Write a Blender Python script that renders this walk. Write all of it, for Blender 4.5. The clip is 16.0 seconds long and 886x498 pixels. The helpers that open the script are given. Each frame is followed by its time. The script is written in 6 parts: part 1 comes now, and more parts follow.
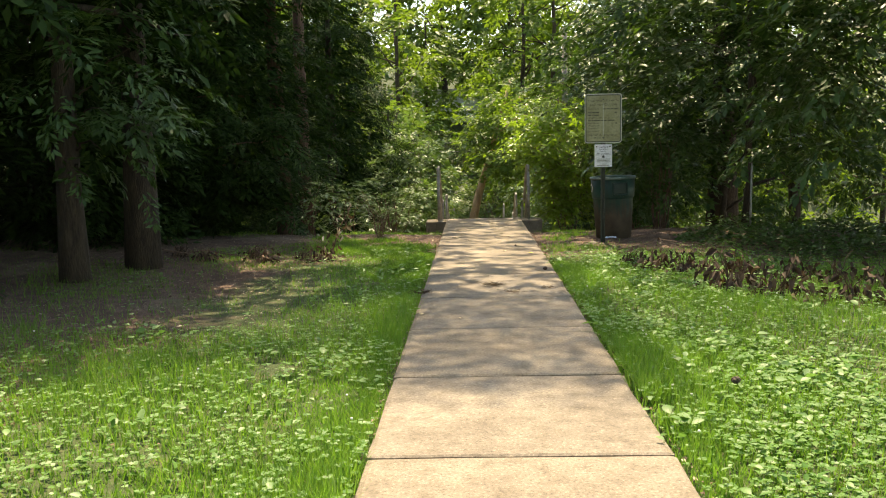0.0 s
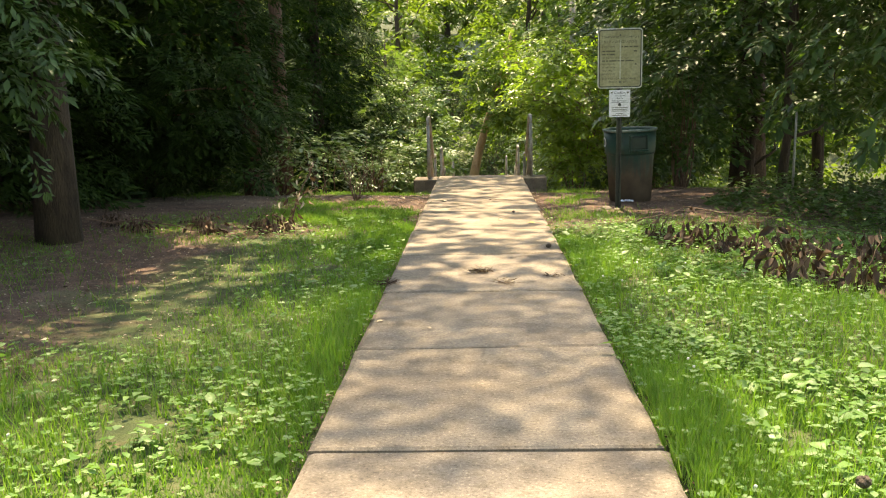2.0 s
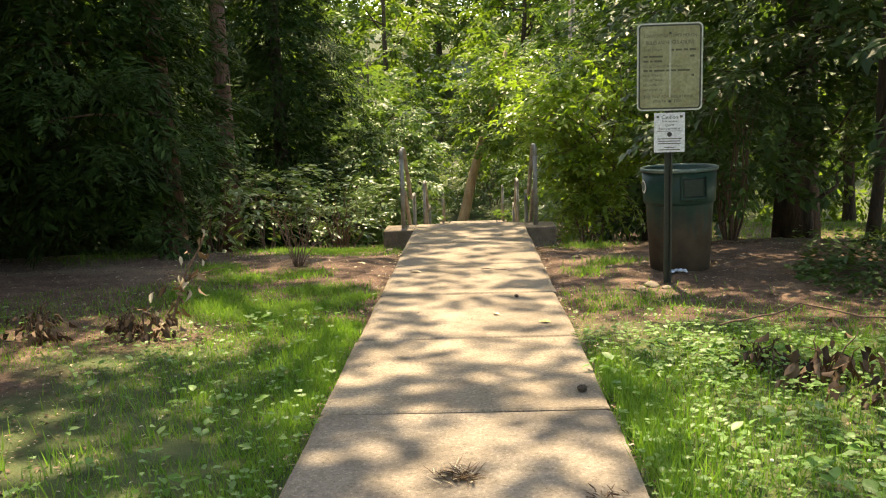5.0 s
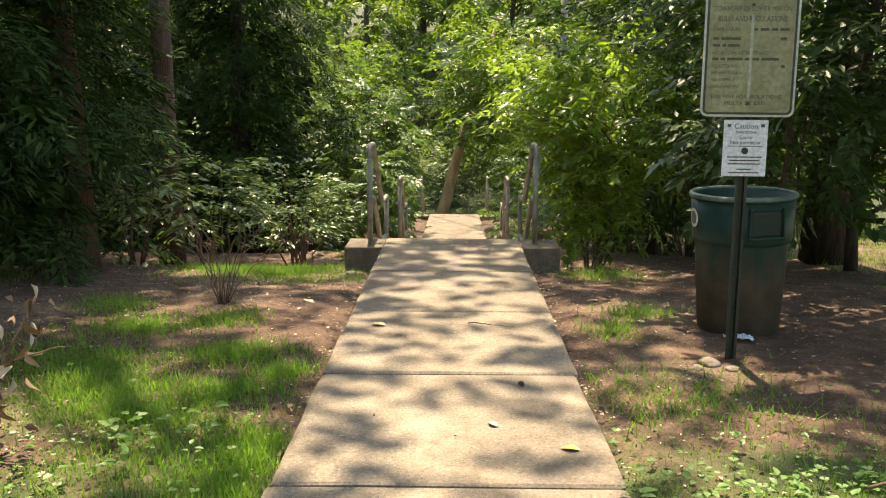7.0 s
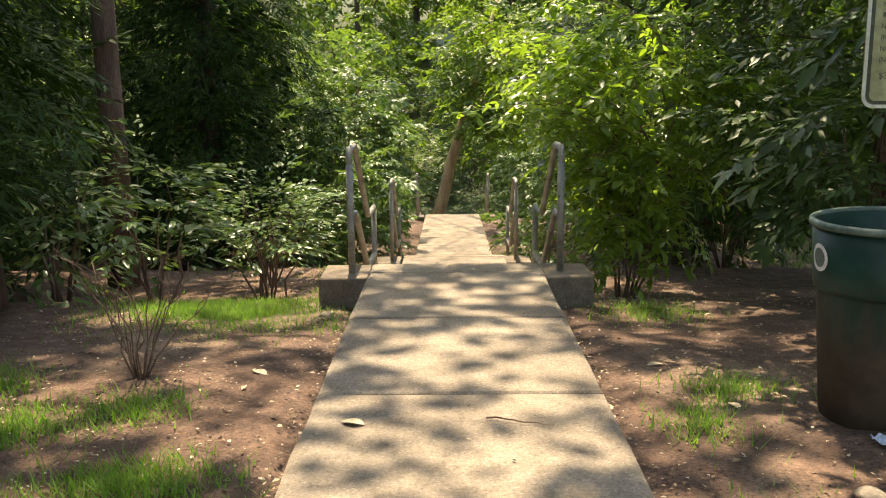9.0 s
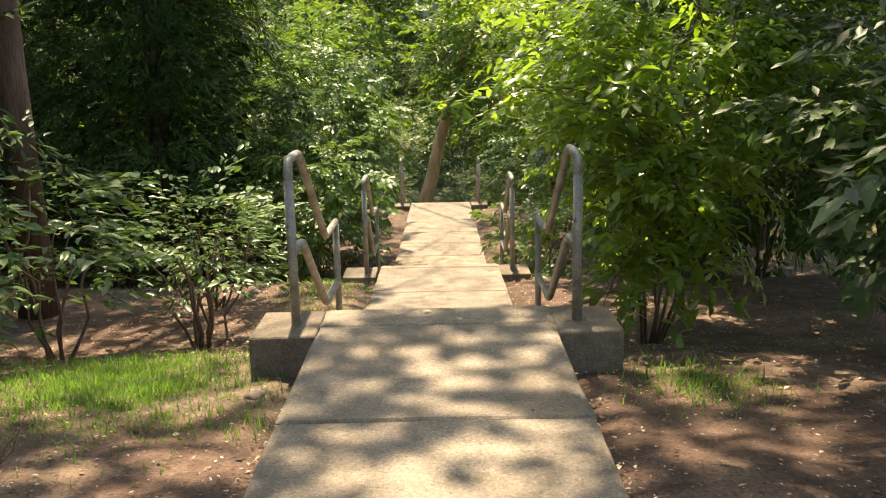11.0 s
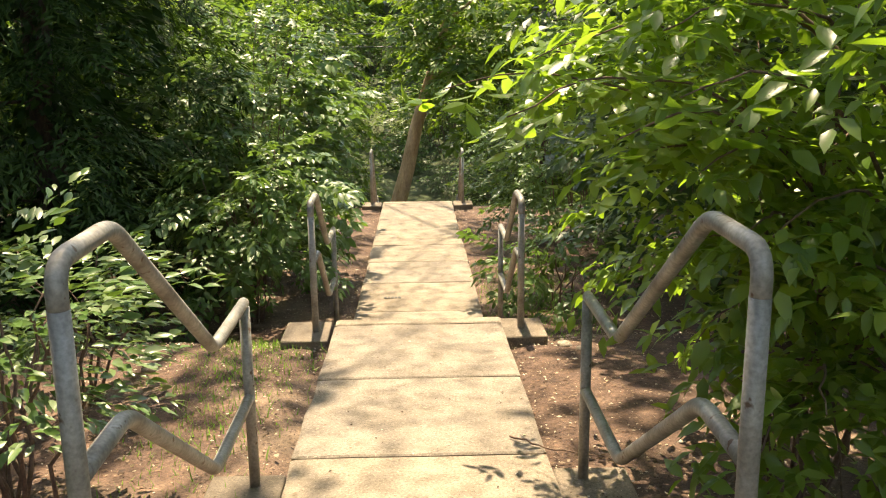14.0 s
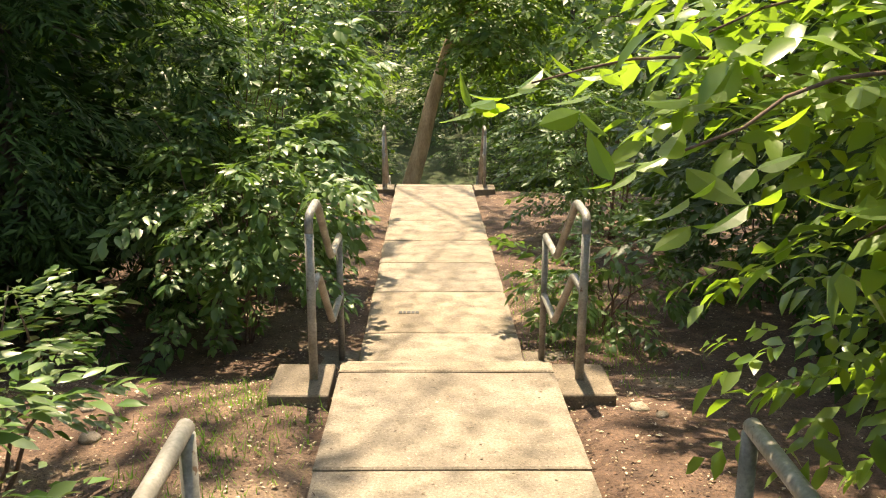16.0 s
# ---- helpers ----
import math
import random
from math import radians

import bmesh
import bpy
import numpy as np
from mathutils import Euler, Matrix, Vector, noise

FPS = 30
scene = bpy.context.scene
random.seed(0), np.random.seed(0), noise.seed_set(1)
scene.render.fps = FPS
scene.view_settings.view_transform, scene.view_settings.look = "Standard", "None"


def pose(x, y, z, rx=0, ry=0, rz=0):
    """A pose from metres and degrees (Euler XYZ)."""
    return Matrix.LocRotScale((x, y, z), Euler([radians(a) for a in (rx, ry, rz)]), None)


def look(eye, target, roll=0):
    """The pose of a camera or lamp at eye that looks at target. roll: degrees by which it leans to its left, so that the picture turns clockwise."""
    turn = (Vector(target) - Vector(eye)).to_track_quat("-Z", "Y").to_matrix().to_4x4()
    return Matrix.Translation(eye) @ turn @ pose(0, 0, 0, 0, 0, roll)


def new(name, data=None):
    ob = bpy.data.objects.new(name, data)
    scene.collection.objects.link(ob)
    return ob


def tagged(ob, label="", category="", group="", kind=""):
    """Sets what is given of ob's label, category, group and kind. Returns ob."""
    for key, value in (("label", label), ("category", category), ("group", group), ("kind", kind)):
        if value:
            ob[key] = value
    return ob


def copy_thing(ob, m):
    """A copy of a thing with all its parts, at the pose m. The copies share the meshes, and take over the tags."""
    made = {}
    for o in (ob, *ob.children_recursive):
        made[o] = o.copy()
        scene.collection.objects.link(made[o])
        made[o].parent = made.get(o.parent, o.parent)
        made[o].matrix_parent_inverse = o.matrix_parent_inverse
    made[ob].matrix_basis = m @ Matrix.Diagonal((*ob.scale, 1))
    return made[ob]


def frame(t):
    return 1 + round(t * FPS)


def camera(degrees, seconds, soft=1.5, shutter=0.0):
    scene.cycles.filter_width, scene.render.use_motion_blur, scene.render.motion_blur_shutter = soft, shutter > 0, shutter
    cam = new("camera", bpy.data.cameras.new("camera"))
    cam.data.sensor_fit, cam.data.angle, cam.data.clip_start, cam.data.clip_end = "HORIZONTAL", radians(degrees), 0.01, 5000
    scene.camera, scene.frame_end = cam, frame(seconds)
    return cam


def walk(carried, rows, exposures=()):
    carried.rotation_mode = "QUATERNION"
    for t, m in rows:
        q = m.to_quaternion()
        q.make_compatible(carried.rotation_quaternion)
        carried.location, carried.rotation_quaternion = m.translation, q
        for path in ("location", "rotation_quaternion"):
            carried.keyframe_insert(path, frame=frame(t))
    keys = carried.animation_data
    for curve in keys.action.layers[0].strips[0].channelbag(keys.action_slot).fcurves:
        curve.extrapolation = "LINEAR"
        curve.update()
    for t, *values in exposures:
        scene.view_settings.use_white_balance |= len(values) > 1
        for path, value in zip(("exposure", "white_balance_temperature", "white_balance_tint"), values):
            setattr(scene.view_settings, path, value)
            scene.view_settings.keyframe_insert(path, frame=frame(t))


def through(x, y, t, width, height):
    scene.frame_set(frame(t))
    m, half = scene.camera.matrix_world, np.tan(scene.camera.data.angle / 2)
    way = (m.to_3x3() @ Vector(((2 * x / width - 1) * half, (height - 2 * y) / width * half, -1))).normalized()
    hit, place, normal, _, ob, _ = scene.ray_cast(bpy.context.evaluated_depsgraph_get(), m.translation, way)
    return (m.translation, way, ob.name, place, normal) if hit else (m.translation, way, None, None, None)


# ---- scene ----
cam = camera(51.53, 16.0, soft=1.1)
ROWS = [
    (0.0, -0.164, -0.000, 1.101, 83.26, 1.35, 1.82),
    (0.5, -0.101, 0.462, 1.095, 83.19, 0.87, 3.36),
    (1.0, -0.045, 0.928, 1.087, 82.53, 0.85, 1.32),
    (1.5, -0.020, 1.395, 1.076, 82.39, 0.60, 2.77),
    (2.0, -0.003, 1.833, 1.062, 80.10, 1.40, 2.17),
    (2.5, 0.012, 2.295, 1.060, 77.79, 0.92, 2.85),
    (3.0, 0.019, 2.818, 1.080, 76.92, 1.63, 2.54),
    (3.5, 0.028, 3.348, 1.097, 78.23, 1.69, 0.87),
    (4.0, 0.043, 3.888, 1.086, 79.90, 1.51, 1.23),
    (4.5, 0.065, 4.414, 1.076, 80.84, 1.45, 0.26),
    (5.0, 0.070, 4.940, 1.079, 81.38, 1.85, 1.84),
    (7.5, 0.013, 7.418, 1.162, 79.64, -0.58, 0.89),
    (8.0, 0.006, 7.841, 1.151, 79.01, -0.39, 2.57),
    (8.5, -0.011, 8.278, 1.137, 78.14, 0.64, 0.74),
    (9.0, -0.031, 8.721, 1.122, 79.56, 0.56, 0.43),
    (11.5, 0.054, 10.914, 1.177, 77.73, 1.30, -0.24),
    (12.0, 0.045, 11.390, 1.169, 77.83, 0.94, 0.39),
    (12.5, 0.016, 11.858, 1.149, 77.78, 1.04, 0.38),
    (13.0, 0.003, 12.354, 1.133, 77.19, 0.88, 0.33),
    (13.5, -0.007, 12.782, 1.130, 76.83, 0.80, -0.76),
    (14.0, 0.015, 13.236, 1.114, 76.49, 0.63, -1.68),
    (14.5, 0.001, 13.653, 1.110, 76.38, 0.71, -0.98),
    (15.0, -0.003, 14.083, 1.097, 76.43, -1.17, -0.47),
    (15.5, -0.062, 14.469, 1.082, 75.46, -0.64, 0.45),
    (16.0, -0.113, 14.828, 1.069, 74.51, -0.36, -0.94),
]
EXPOSURES = [(0.0, 1.62, 9000, 8), (1.3, 2.12, 9300, 10), (3.2, 2.0, 9500, 10), (5.0, 1.94, 9300, 11), (7.0, 1.88, 8700, 12), (11.0, 2.0, 8700, 12), (16.0, 2.08, 8700, 11)]   # stops, kelvin, tint
walk(cam, [(t, pose(x, y, z, rx, ry, rz)) for t, x, y, z, rx, ry, rz in ROWS], EXPOSURES)

# ---- light ----
SUN_UP, SUN_SIDE = 66.0, -4.0      # elevation; degrees to the right of straight ahead
world = bpy.data.worlds.new("world")
scene.world = world
world.use_nodes = True
sky = world.node_tree.nodes.new("ShaderNodeTexSky")
sky.sky_type, sky.sun_disc = "NISHITA", False
sky.sun_elevation, sky.sun_rotation = radians(SUN_UP), radians(SUN_SIDE)
background = world.node_tree.nodes["Background"]
world.node_tree.links.new(sky.outputs[0], background.inputs[0])
background.inputs[1].default_value = 0.15
sun_data = bpy.data.lights.new("sun", "SUN")
sun_data.energy, sun_data.angle, sun_data.color = 3.8, radians(0.5), (1.0, 0.93, 0.80)
sun = new("sun", sun_data)
toward = Vector((math.sin(radians(SUN_SIDE)) * math.cos(radians(SUN_UP)), math.cos(radians(SUN_SIDE)) * math.cos(radians(SUN_UP)), math.sin(radians(SUN_UP))))
sun.matrix_world = look(toward * 40, (0, 0, 0))


# ---- materials ----
def material(name, roughness=0.8, metal=0.0):
    m = bpy.data.materials.new(name)
    m.use_nodes = True
    b = m.node_tree.nodes["Principled BSDF"]
    b.inputs["Roughness"].default_value = roughness
    b.inputs["Metallic"].default_value = metal
    return m, m.node_tree.nodes, m.node_tree.links, b


def coords(nodes, links, kind="Object", scale=(1, 1, 1)):
    tc = nodes.new("ShaderNodeTexCoord")
    mp = nodes.new("ShaderNodeMapping")
    mp.inputs["Scale"].default_value = scale
    links.new(tc.outputs[kind], mp.inputs["Vector"])
    return mp.outputs["Vector"]


def noise_tex(nodes, links, vec, scale, detail=4, rough=0.55):
    n = nodes.new("ShaderNodeTexNoise")
    n.inputs["Scale"].default_value, n.inputs["Detail"].default_value, n.inputs["Roughness"].default_value = scale, detail, rough
    if vec is not None:
        links.new(vec, n.inputs["Vector"])
    return n.outputs["Fac"]


def ramp(nodes, links, fac, stops):
    r = nodes.new("ShaderNodeValToRGB")
    while len(r.color_ramp.elements) < len(stops):
        r.color_ramp.elements.new(0.5)
    for e, (p, c) in zip(r.color_ramp.elements, stops):
        e.position, e.color = p, (*c, 1) if len(c) == 3 else c
    links.new(fac, r.inputs["Fac"])
    return r.outputs["Color"]


def mix(nodes, links, fac, a, b, mode="MIX"):
    n = nodes.new("ShaderNodeMix")
    n.data_type, n.blend_type = "RGBA", mode
    for socket, v in ((n.inputs[0], fac), (n.inputs[6], a), (n.inputs[7], b)):
        if isinstance(v, (int, float)):
            socket.default_value = v
        elif isinstance(v, tuple):
            socket.default_value = (*v, 1)
        else:
            links.new(v, socket)
    return n.outputs[2]


def bump(nodes, links, b, height, strength=0.3, distance=0.01):
    n = nodes.new("ShaderNodeBump")
    n.inputs["Strength"].default_value, n.inputs["Distance"].default_value = strength, distance
    links.new(height, n.inputs["Height"])
    links.new(n.outputs["Normal"], b.inputs["Normal"])


def surface(name, low, high, scale=6.0, fine=60.0, roughness=0.85, metal=0.0, relief=0.3, depth=0.006, kind="Object", spots=None, stretch=(1, 1, 1)):
    """A two-scale surface: broad stains between two colours, fine grain, and relief."""
    m, nodes, links, b = material(name, roughness, metal)
    vec = coords(nodes, links, kind, stretch)
    broad = noise_tex(nodes, links, vec, scale, 5)
    grain = noise_tex(nodes, links, vec, fine, 3)
    col = ramp(nodes, links, broad, [(0.32, low), (0.68, high)])
    shade = ramp(nodes, links, grain, [(0.3, (0.72, 0.72, 0.72)), (0.7, (1.15, 1.15, 1.15))])
    col = mix(nodes, links, 1.0, col, shade, "MULTIPLY")
    if spots:
        colour, size, amount = spots
        dots = noise_tex(nodes, links, vec, size, 2)
        mask = ramp(nodes, links, dots, [(amount, (0, 0, 0)), (amount + 0.06, (1, 1, 1))])
        col = mix(nodes, links, mask, col, colour)
    links.new(col, b.inputs["Base Color"])
    both = nodes.new("ShaderNodeMath")
    both.operation = "ADD"
    links.new(broad, both.inputs[0])
    links.new(grain, both.inputs[1])
    bump(nodes, links, b, both.outputs[0], relief, depth)
    return m


def leaf_material(name, colours, through=0.35, roughness=0.45, thin=(0.25, 0.45, 0.04), gloss=0.4, by_object=False):
    """Leaf blades: colour varies from leaf to leaf, light passes through them."""
    m, nodes, links, b = material(name, roughness)
    b.inputs["Specular IOR Level"].default_value = gloss
    vary = nodes.new("ShaderNodeObjectInfo").outputs["Random"] if by_object else nodes.new("ShaderNodeNewGeometry").outputs["Random Per Island"]
    n = len(colours)
    col = ramp(nodes, links, vary, [((i + 0.5) / n, c) for i, c in enumerate(colours)])
    links.new(col, b.inputs["Base Color"])
    t = nodes.new("ShaderNodeBsdfTranslucent")
    tint = mix(nodes, links, 0.6, col, thin)
    links.new(tint, t.inputs["Color"])
    ms = nodes.new("ShaderNodeMixShader")
    ms.inputs[0].default_value = through
    links.new(b.outputs[0], ms.inputs[1])
    links.new(t.outputs[0], ms.inputs[2])
    links.new(ms.outputs[0], nodes["Material Output"].inputs["Surface"])
    return m


def concrete_material(name="concrete", dark=(0.178, 0.145, 0.113), light=(0.285, 0.238, 0.188)):
    m, nodes, links, b = material(name, 0.9)
    vec = coords(nodes, links, "Object")
    info = nodes.new("ShaderNodeObjectInfo")
    add = nodes.new("ShaderNodeVectorMath")
    add.operation = "ADD"
    shift = nodes.new("ShaderNodeVectorMath")
    shift.operation = "SCALE"
    shift.inputs[0].default_value = (37, 53, 19)
    links.new(info.outputs["Random"], shift.inputs["Scale"])
    links.new(vec, add.inputs[0])
    links.new(shift.outputs[0], add.inputs[1])
    v = add.outputs[0]
    broad = noise_tex(nodes, links, v, 1.7, 5)
    mid = noise_tex(nodes, links, v, 9, 5, 0.65)
    grain = noise_tex(nodes, links, v, 75, 5, 0.8)
    col = ramp(nodes, links, broad, [(0.3, dark), (0.72, light)])
    stain = ramp(nodes, links, mid, [(0.3, (0.70, 0.68, 0.65)), (0.55, (1, 1, 1)), (0.8, (1.08, 1.07, 1.03))])
    col = mix(nodes, links, 1.0, col, stain, "MULTIPLY")
    speck = ramp(nodes, links, grain, [(0.33, (0.42, 0.40, 0.38)), (0.47, (0.95, 0.95, 0.95)), (0.57, (1.05, 1.05, 1.05)), (0.65, (1.8, 1.77, 1.7))])
    col = mix(nodes, links, 1.0, col, speck, "MULTIPLY")
    tone = ramp(nodes, links, info.outputs["Random"], [(0, (0.92, 0.93, 0.95)), (1, (1.06, 1.04, 1.0))])
    col = mix(nodes, links, 1.0, col, tone, "MULTIPLY")
    links.new(col, b.inputs["Base Color"])
    h = nodes.new("ShaderNodeMath")
    h.operation = "ADD"
    links.new(grain, h.inputs[0])
    links.new(mid, h.inputs[1])
    bump(nodes, links, b, h.outputs[0], 0.45, 0.004)
    return m


def ground_material():
    """Bare reddish earth with leaf crumbs, and worn turf on the lawn beside the path."""
    m, nodes, links, b = material("earth", 0.95)
    vec = coords(nodes, links, "Object")
    broad = noise_tex(nodes, links, vec, 0.9, 6, 0.6)
    mid = noise_tex(nodes, links, vec, 7, 6, 0.65)
    crumbs = noise_tex(nodes, links, vec, 55, 4, 0.7)
    soil = ramp(nodes, links, mid, [(0.28, (0.050, 0.029, 0.021)), (0.5, (0.105, 0.061, 0.043)), (0.72, (0.19, 0.118, 0.083))])
    flecks = ramp(nodes, links, crumbs, [(0.34, (0.36, 0.33, 0.31)), (0.48, (0.95, 0.95, 0.95)), (0.60, (1.0, 1.0, 0.97)), (0.69, (2.1, 1.9, 1.6))])
    soil = mix(nodes, links, 1.0, soil, flecks, "MULTIPLY")
    pale = ramp(nodes, links, broad, [(0.54, (0, 0, 0)), (0.72, (0.65, 0.65, 0.65))])
    soil = mix(nodes, links, pale, soil, mix(nodes, links, 1.0, (0.28, 0.208, 0.148), flecks, "MULTIPLY"))
    turf = ramp(nodes, links, mid, [(0.3, (0.034, 0.052, 0.014)), (0.55, (0.062, 0.085, 0.026)), (0.75, (0.125, 0.10, 0.052))])
    split = nodes.new("ShaderNodeSeparateXYZ")
    links.new(vec, split.inputs[0])
    edge = nodes.new("ShaderNodeMapRange")
    edge.inputs["From Min"].default_value, edge.inputs["From Max"].default_value = 12.0, 9.0
    links.new(split.outputs["Y"], edge.inputs["Value"])
    side = nodes.new("ShaderNodeMapRange")
    side.inputs["From Min"].default_value, side.inputs["From Max"].default_value = -3.4, -1.6
    links.new(split.outputs["X"], side.inputs["Value"])
    lawn = nodes.new("ShaderNodeMath")
    lawn.operation = "MULTIPLY"
    links.new(edge.outputs[0], lawn.inputs[0])
    links.new(side.outputs[0], lawn.inputs[1])
    worn = nodes.new("ShaderNodeMath")
    worn.operation = "MULTIPLY_ADD"
    worn.inputs[1].default_value, worn.inputs[2].default_value = 1.6, -0.55
    links.new(broad, worn.inputs[0])
    total = nodes.new("ShaderNodeMath")
    total.operation = "ADD"
    links.new(lawn.outputs[0], total.inputs[0])
    links.new(worn.outputs[0], total.inputs[1])
    mask = ramp(nodes, links, total.outputs[0], [(0.72, (0, 0, 0)), (0.98, (1, 1, 1))])
    far = nodes.new("ShaderNodeMapRange")
    far.inputs["From Min"].default_value, far.inputs["From Max"].default_value = 30.5, 35.0
    links.new(split.outputs["Y"], far.inputs["Value"])
    floor = ramp(nodes, links, mid, [(0.35, (0.030, 0.034, 0.014)), (0.65, (0.050, 0.075, 0.022))])
    soil = mix(nodes, links, far.outputs[0], soil, floor)
    links.new(mix(nodes, links, mask, soil, turf), b.inputs["Base Color"])
    h = nodes.new("ShaderNodeMath")
    h.operation = "ADD"
    links.new(mid, h.inputs[0])
    links.new(crumbs, h.inputs[1])
    bump(nodes, links, b, h.outputs[0], 0.7, 0.02)
    return m


CONCRETE = concrete_material()
# Shade on the side blocks' faces is put into this darker, browner concrete.
SHADED_OLD_CONCRETE = concrete_material("weathered_shaded_concrete", (0.115, 0.09, 0.066), (0.22, 0.178, 0.135))
EARTH = ground_material()
STEEL = surface("weathered_galvanised_steel", (0.17, 0.155, 0.135), (0.36, 0.35, 0.33), 7, 80, 0.55, 0.25, 0.2, 0.002, spots=((0.12, 0.075, 0.05), 30, 0.66))
BARK = surface("bark", (0.034, 0.024, 0.018), (0.085, 0.062, 0.046), 14, 70, 0.95, 0, 0.9, 0.02, stretch=(1, 1, 0.25))
# Pale bark lightened further to hold sunlight its near face doesn't get.
SUNLIT_BARK = surface("sunlit_pale_bark", (0.30, 0.20, 0.12), (0.50, 0.36, 0.23), 9, 60, 0.9, 0, 0.6, 0.015, stretch=(1, 1, 0.25))
RED_BARK = surface("reddish_bark", (0.085, 0.045, 0.032), (0.17, 0.10, 0.072), 12, 70, 0.95, 0, 0.9, 0.02, stretch=(1, 1, 0.22))
TWIG = surface("twig_bark", (0.10, 0.062, 0.045), (0.20, 0.125, 0.09), 25, 120, 0.9)
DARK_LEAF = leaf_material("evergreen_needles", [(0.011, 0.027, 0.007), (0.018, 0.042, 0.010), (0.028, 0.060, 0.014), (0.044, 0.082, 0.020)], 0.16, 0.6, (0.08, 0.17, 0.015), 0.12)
# Shade under the trees is put into these darker greens.
SHADE_LEAF = leaf_material("shade_toned_leaves", [(0.018, 0.044, 0.014), (0.030, 0.066, 0.019), (0.042, 0.088, 0.024), (0.06, 0.11, 0.036)], 0.25, 0.45, (0.16, 0.32, 0.025), 0.3)
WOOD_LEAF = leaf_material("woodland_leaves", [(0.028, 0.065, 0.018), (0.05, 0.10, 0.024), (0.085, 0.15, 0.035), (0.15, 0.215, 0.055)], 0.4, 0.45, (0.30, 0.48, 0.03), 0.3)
MID_LEAF = leaf_material("garden_shrub_leaves", [(0.045, 0.098, 0.030), (0.070, 0.138, 0.042), (0.10, 0.175, 0.058), (0.14, 0.21, 0.085)], 0.32, 0.4, (0.26, 0.45, 0.05), 0.4)
BRIGHT_LEAF = leaf_material("young_shrub_leaves", [(0.06, 0.125, 0.022), (0.09, 0.17, 0.028), (0.12, 0.205, 0.04), (0.16, 0.24, 0.07)], 0.47, 0.32, (0.42, 0.66, 0.04), 0.5)
GLOSSY_LEAF = leaf_material("glossy_shrub_leaves", [(0.055, 0.115, 0.027), (0.08, 0.15, 0.038), (0.11, 0.175, 0.058), (0.15, 0.20, 0.10)], 0.25, 0.3, (0.18, 0.32, 0.03), 0.35)
GRASS = leaf_material("grass_blades", [(0.07, 0.165, 0.024), (0.10, 0.215, 0.030), (0.135, 0.26, 0.040), (0.18, 0.25, 0.07)], 0.42, 0.55, (0.25, 0.52, 0.045), 0.25)
CLOVER = leaf_material("clover_leaves", [(0.08, 0.18, 0.04), (0.11, 0.225, 0.052), (0.145, 0.265, 0.075), (0.19, 0.29, 0.13)], 0.34, 0.45, (0.23, 0.48, 0.065), 0.3)
LITTER = leaf_material("dry_leaves", [(0.045, 0.027, 0.019), (0.085, 0.052, 0.035), (0.14, 0.09, 0.058), (0.24, 0.165, 0.105), (0.50, 0.42, 0.31)], 0.08, 0.8, (0.3, 0.2, 0.08))
DEAD = leaf_material("dead_foliage", [(0.030, 0.018, 0.012), (0.060, 0.036, 0.024), (0.10, 0.062, 0.04), (0.17, 0.11, 0.07)], 0.08, 0.85, (0.12, 0.06, 0.02))
PETAL = surface("white_petals", (0.72, 0.70, 0.62), (0.82, 0.80, 0.74), 12, 80, 0.6)


# ---- mesh helpers ----
RNG = np.random.default_rng(7)


def mesh_object(name, verts, faces, mat, parent=None, label="", smooth=False):
    """One mesh object from arrays; faces is an array of equal-sized polygons or a list."""
    me = bpy.data.meshes.new(name)
    if isinstance(faces, np.ndarray):
        n, k = faces.shape
        me.vertices.add(len(verts))
        me.vertices.foreach_set("co", np.asarray(verts, np.float32).ravel())
        me.loops.add(n * k)
        me.loops.foreach_set("vertex_index", faces.astype(np.int32).ravel())
        me.polygons.add(n)
        me.polygons.foreach_set("loop_start", np.arange(0, n * k, k, dtype=np.int32))
        me.polygons.foreach_set("loop_total", np.full(n, k, np.int32))
        me.update(calc_edges=True)
    else:
        me.from_pydata([tuple(v) for v in verts], [], faces)
    if smooth:
        me.polygons.foreach_set("use_smooth", np.ones(len(me.polygons), bool))
    me.materials.append(mat)
    ob = new(name, me)
    if parent is not None:
        ob.parent = parent
    if label:
        ob["label"] = label
    return ob


def part(name, bm, mat, parent, label="", smooth=False):
    me = bpy.data.meshes.new(name)
    bm.to_mesh(me)
    bm.free()
    if smooth:
        me.polygons.foreach_set("use_smooth", np.ones(len(me.polygons), bool))
    me.materials.append(mat)
    ob = new(name, me)
    if parent is not None:
        ob.parent = parent
    if label:
        ob["label"] = label
    return ob


def empty(name, m, label, category, group="", kind=""):
    ob = new(name)
    ob.matrix_basis = m
    return tagged(ob, label, category, group, kind)


def block(sx, sy, sz, at=(0, 0, 0), bevel=0.01, segments=2):
    """A bevelled box whose underside is centred on the given place."""
    bm = bmesh.new()
    bmesh.ops.create_cube(bm, size=1.0, matrix=Matrix.Translation((at[0], at[1], at[2] + sz / 2)) @ Matrix.Diagonal((sx, sy, sz, 1)))
    if bevel:
        bmesh.ops.bevel(bm, geom=bm.edges[:], offset=bevel, segments=segments, affect="EDGES", profile=0.6)
    return bm


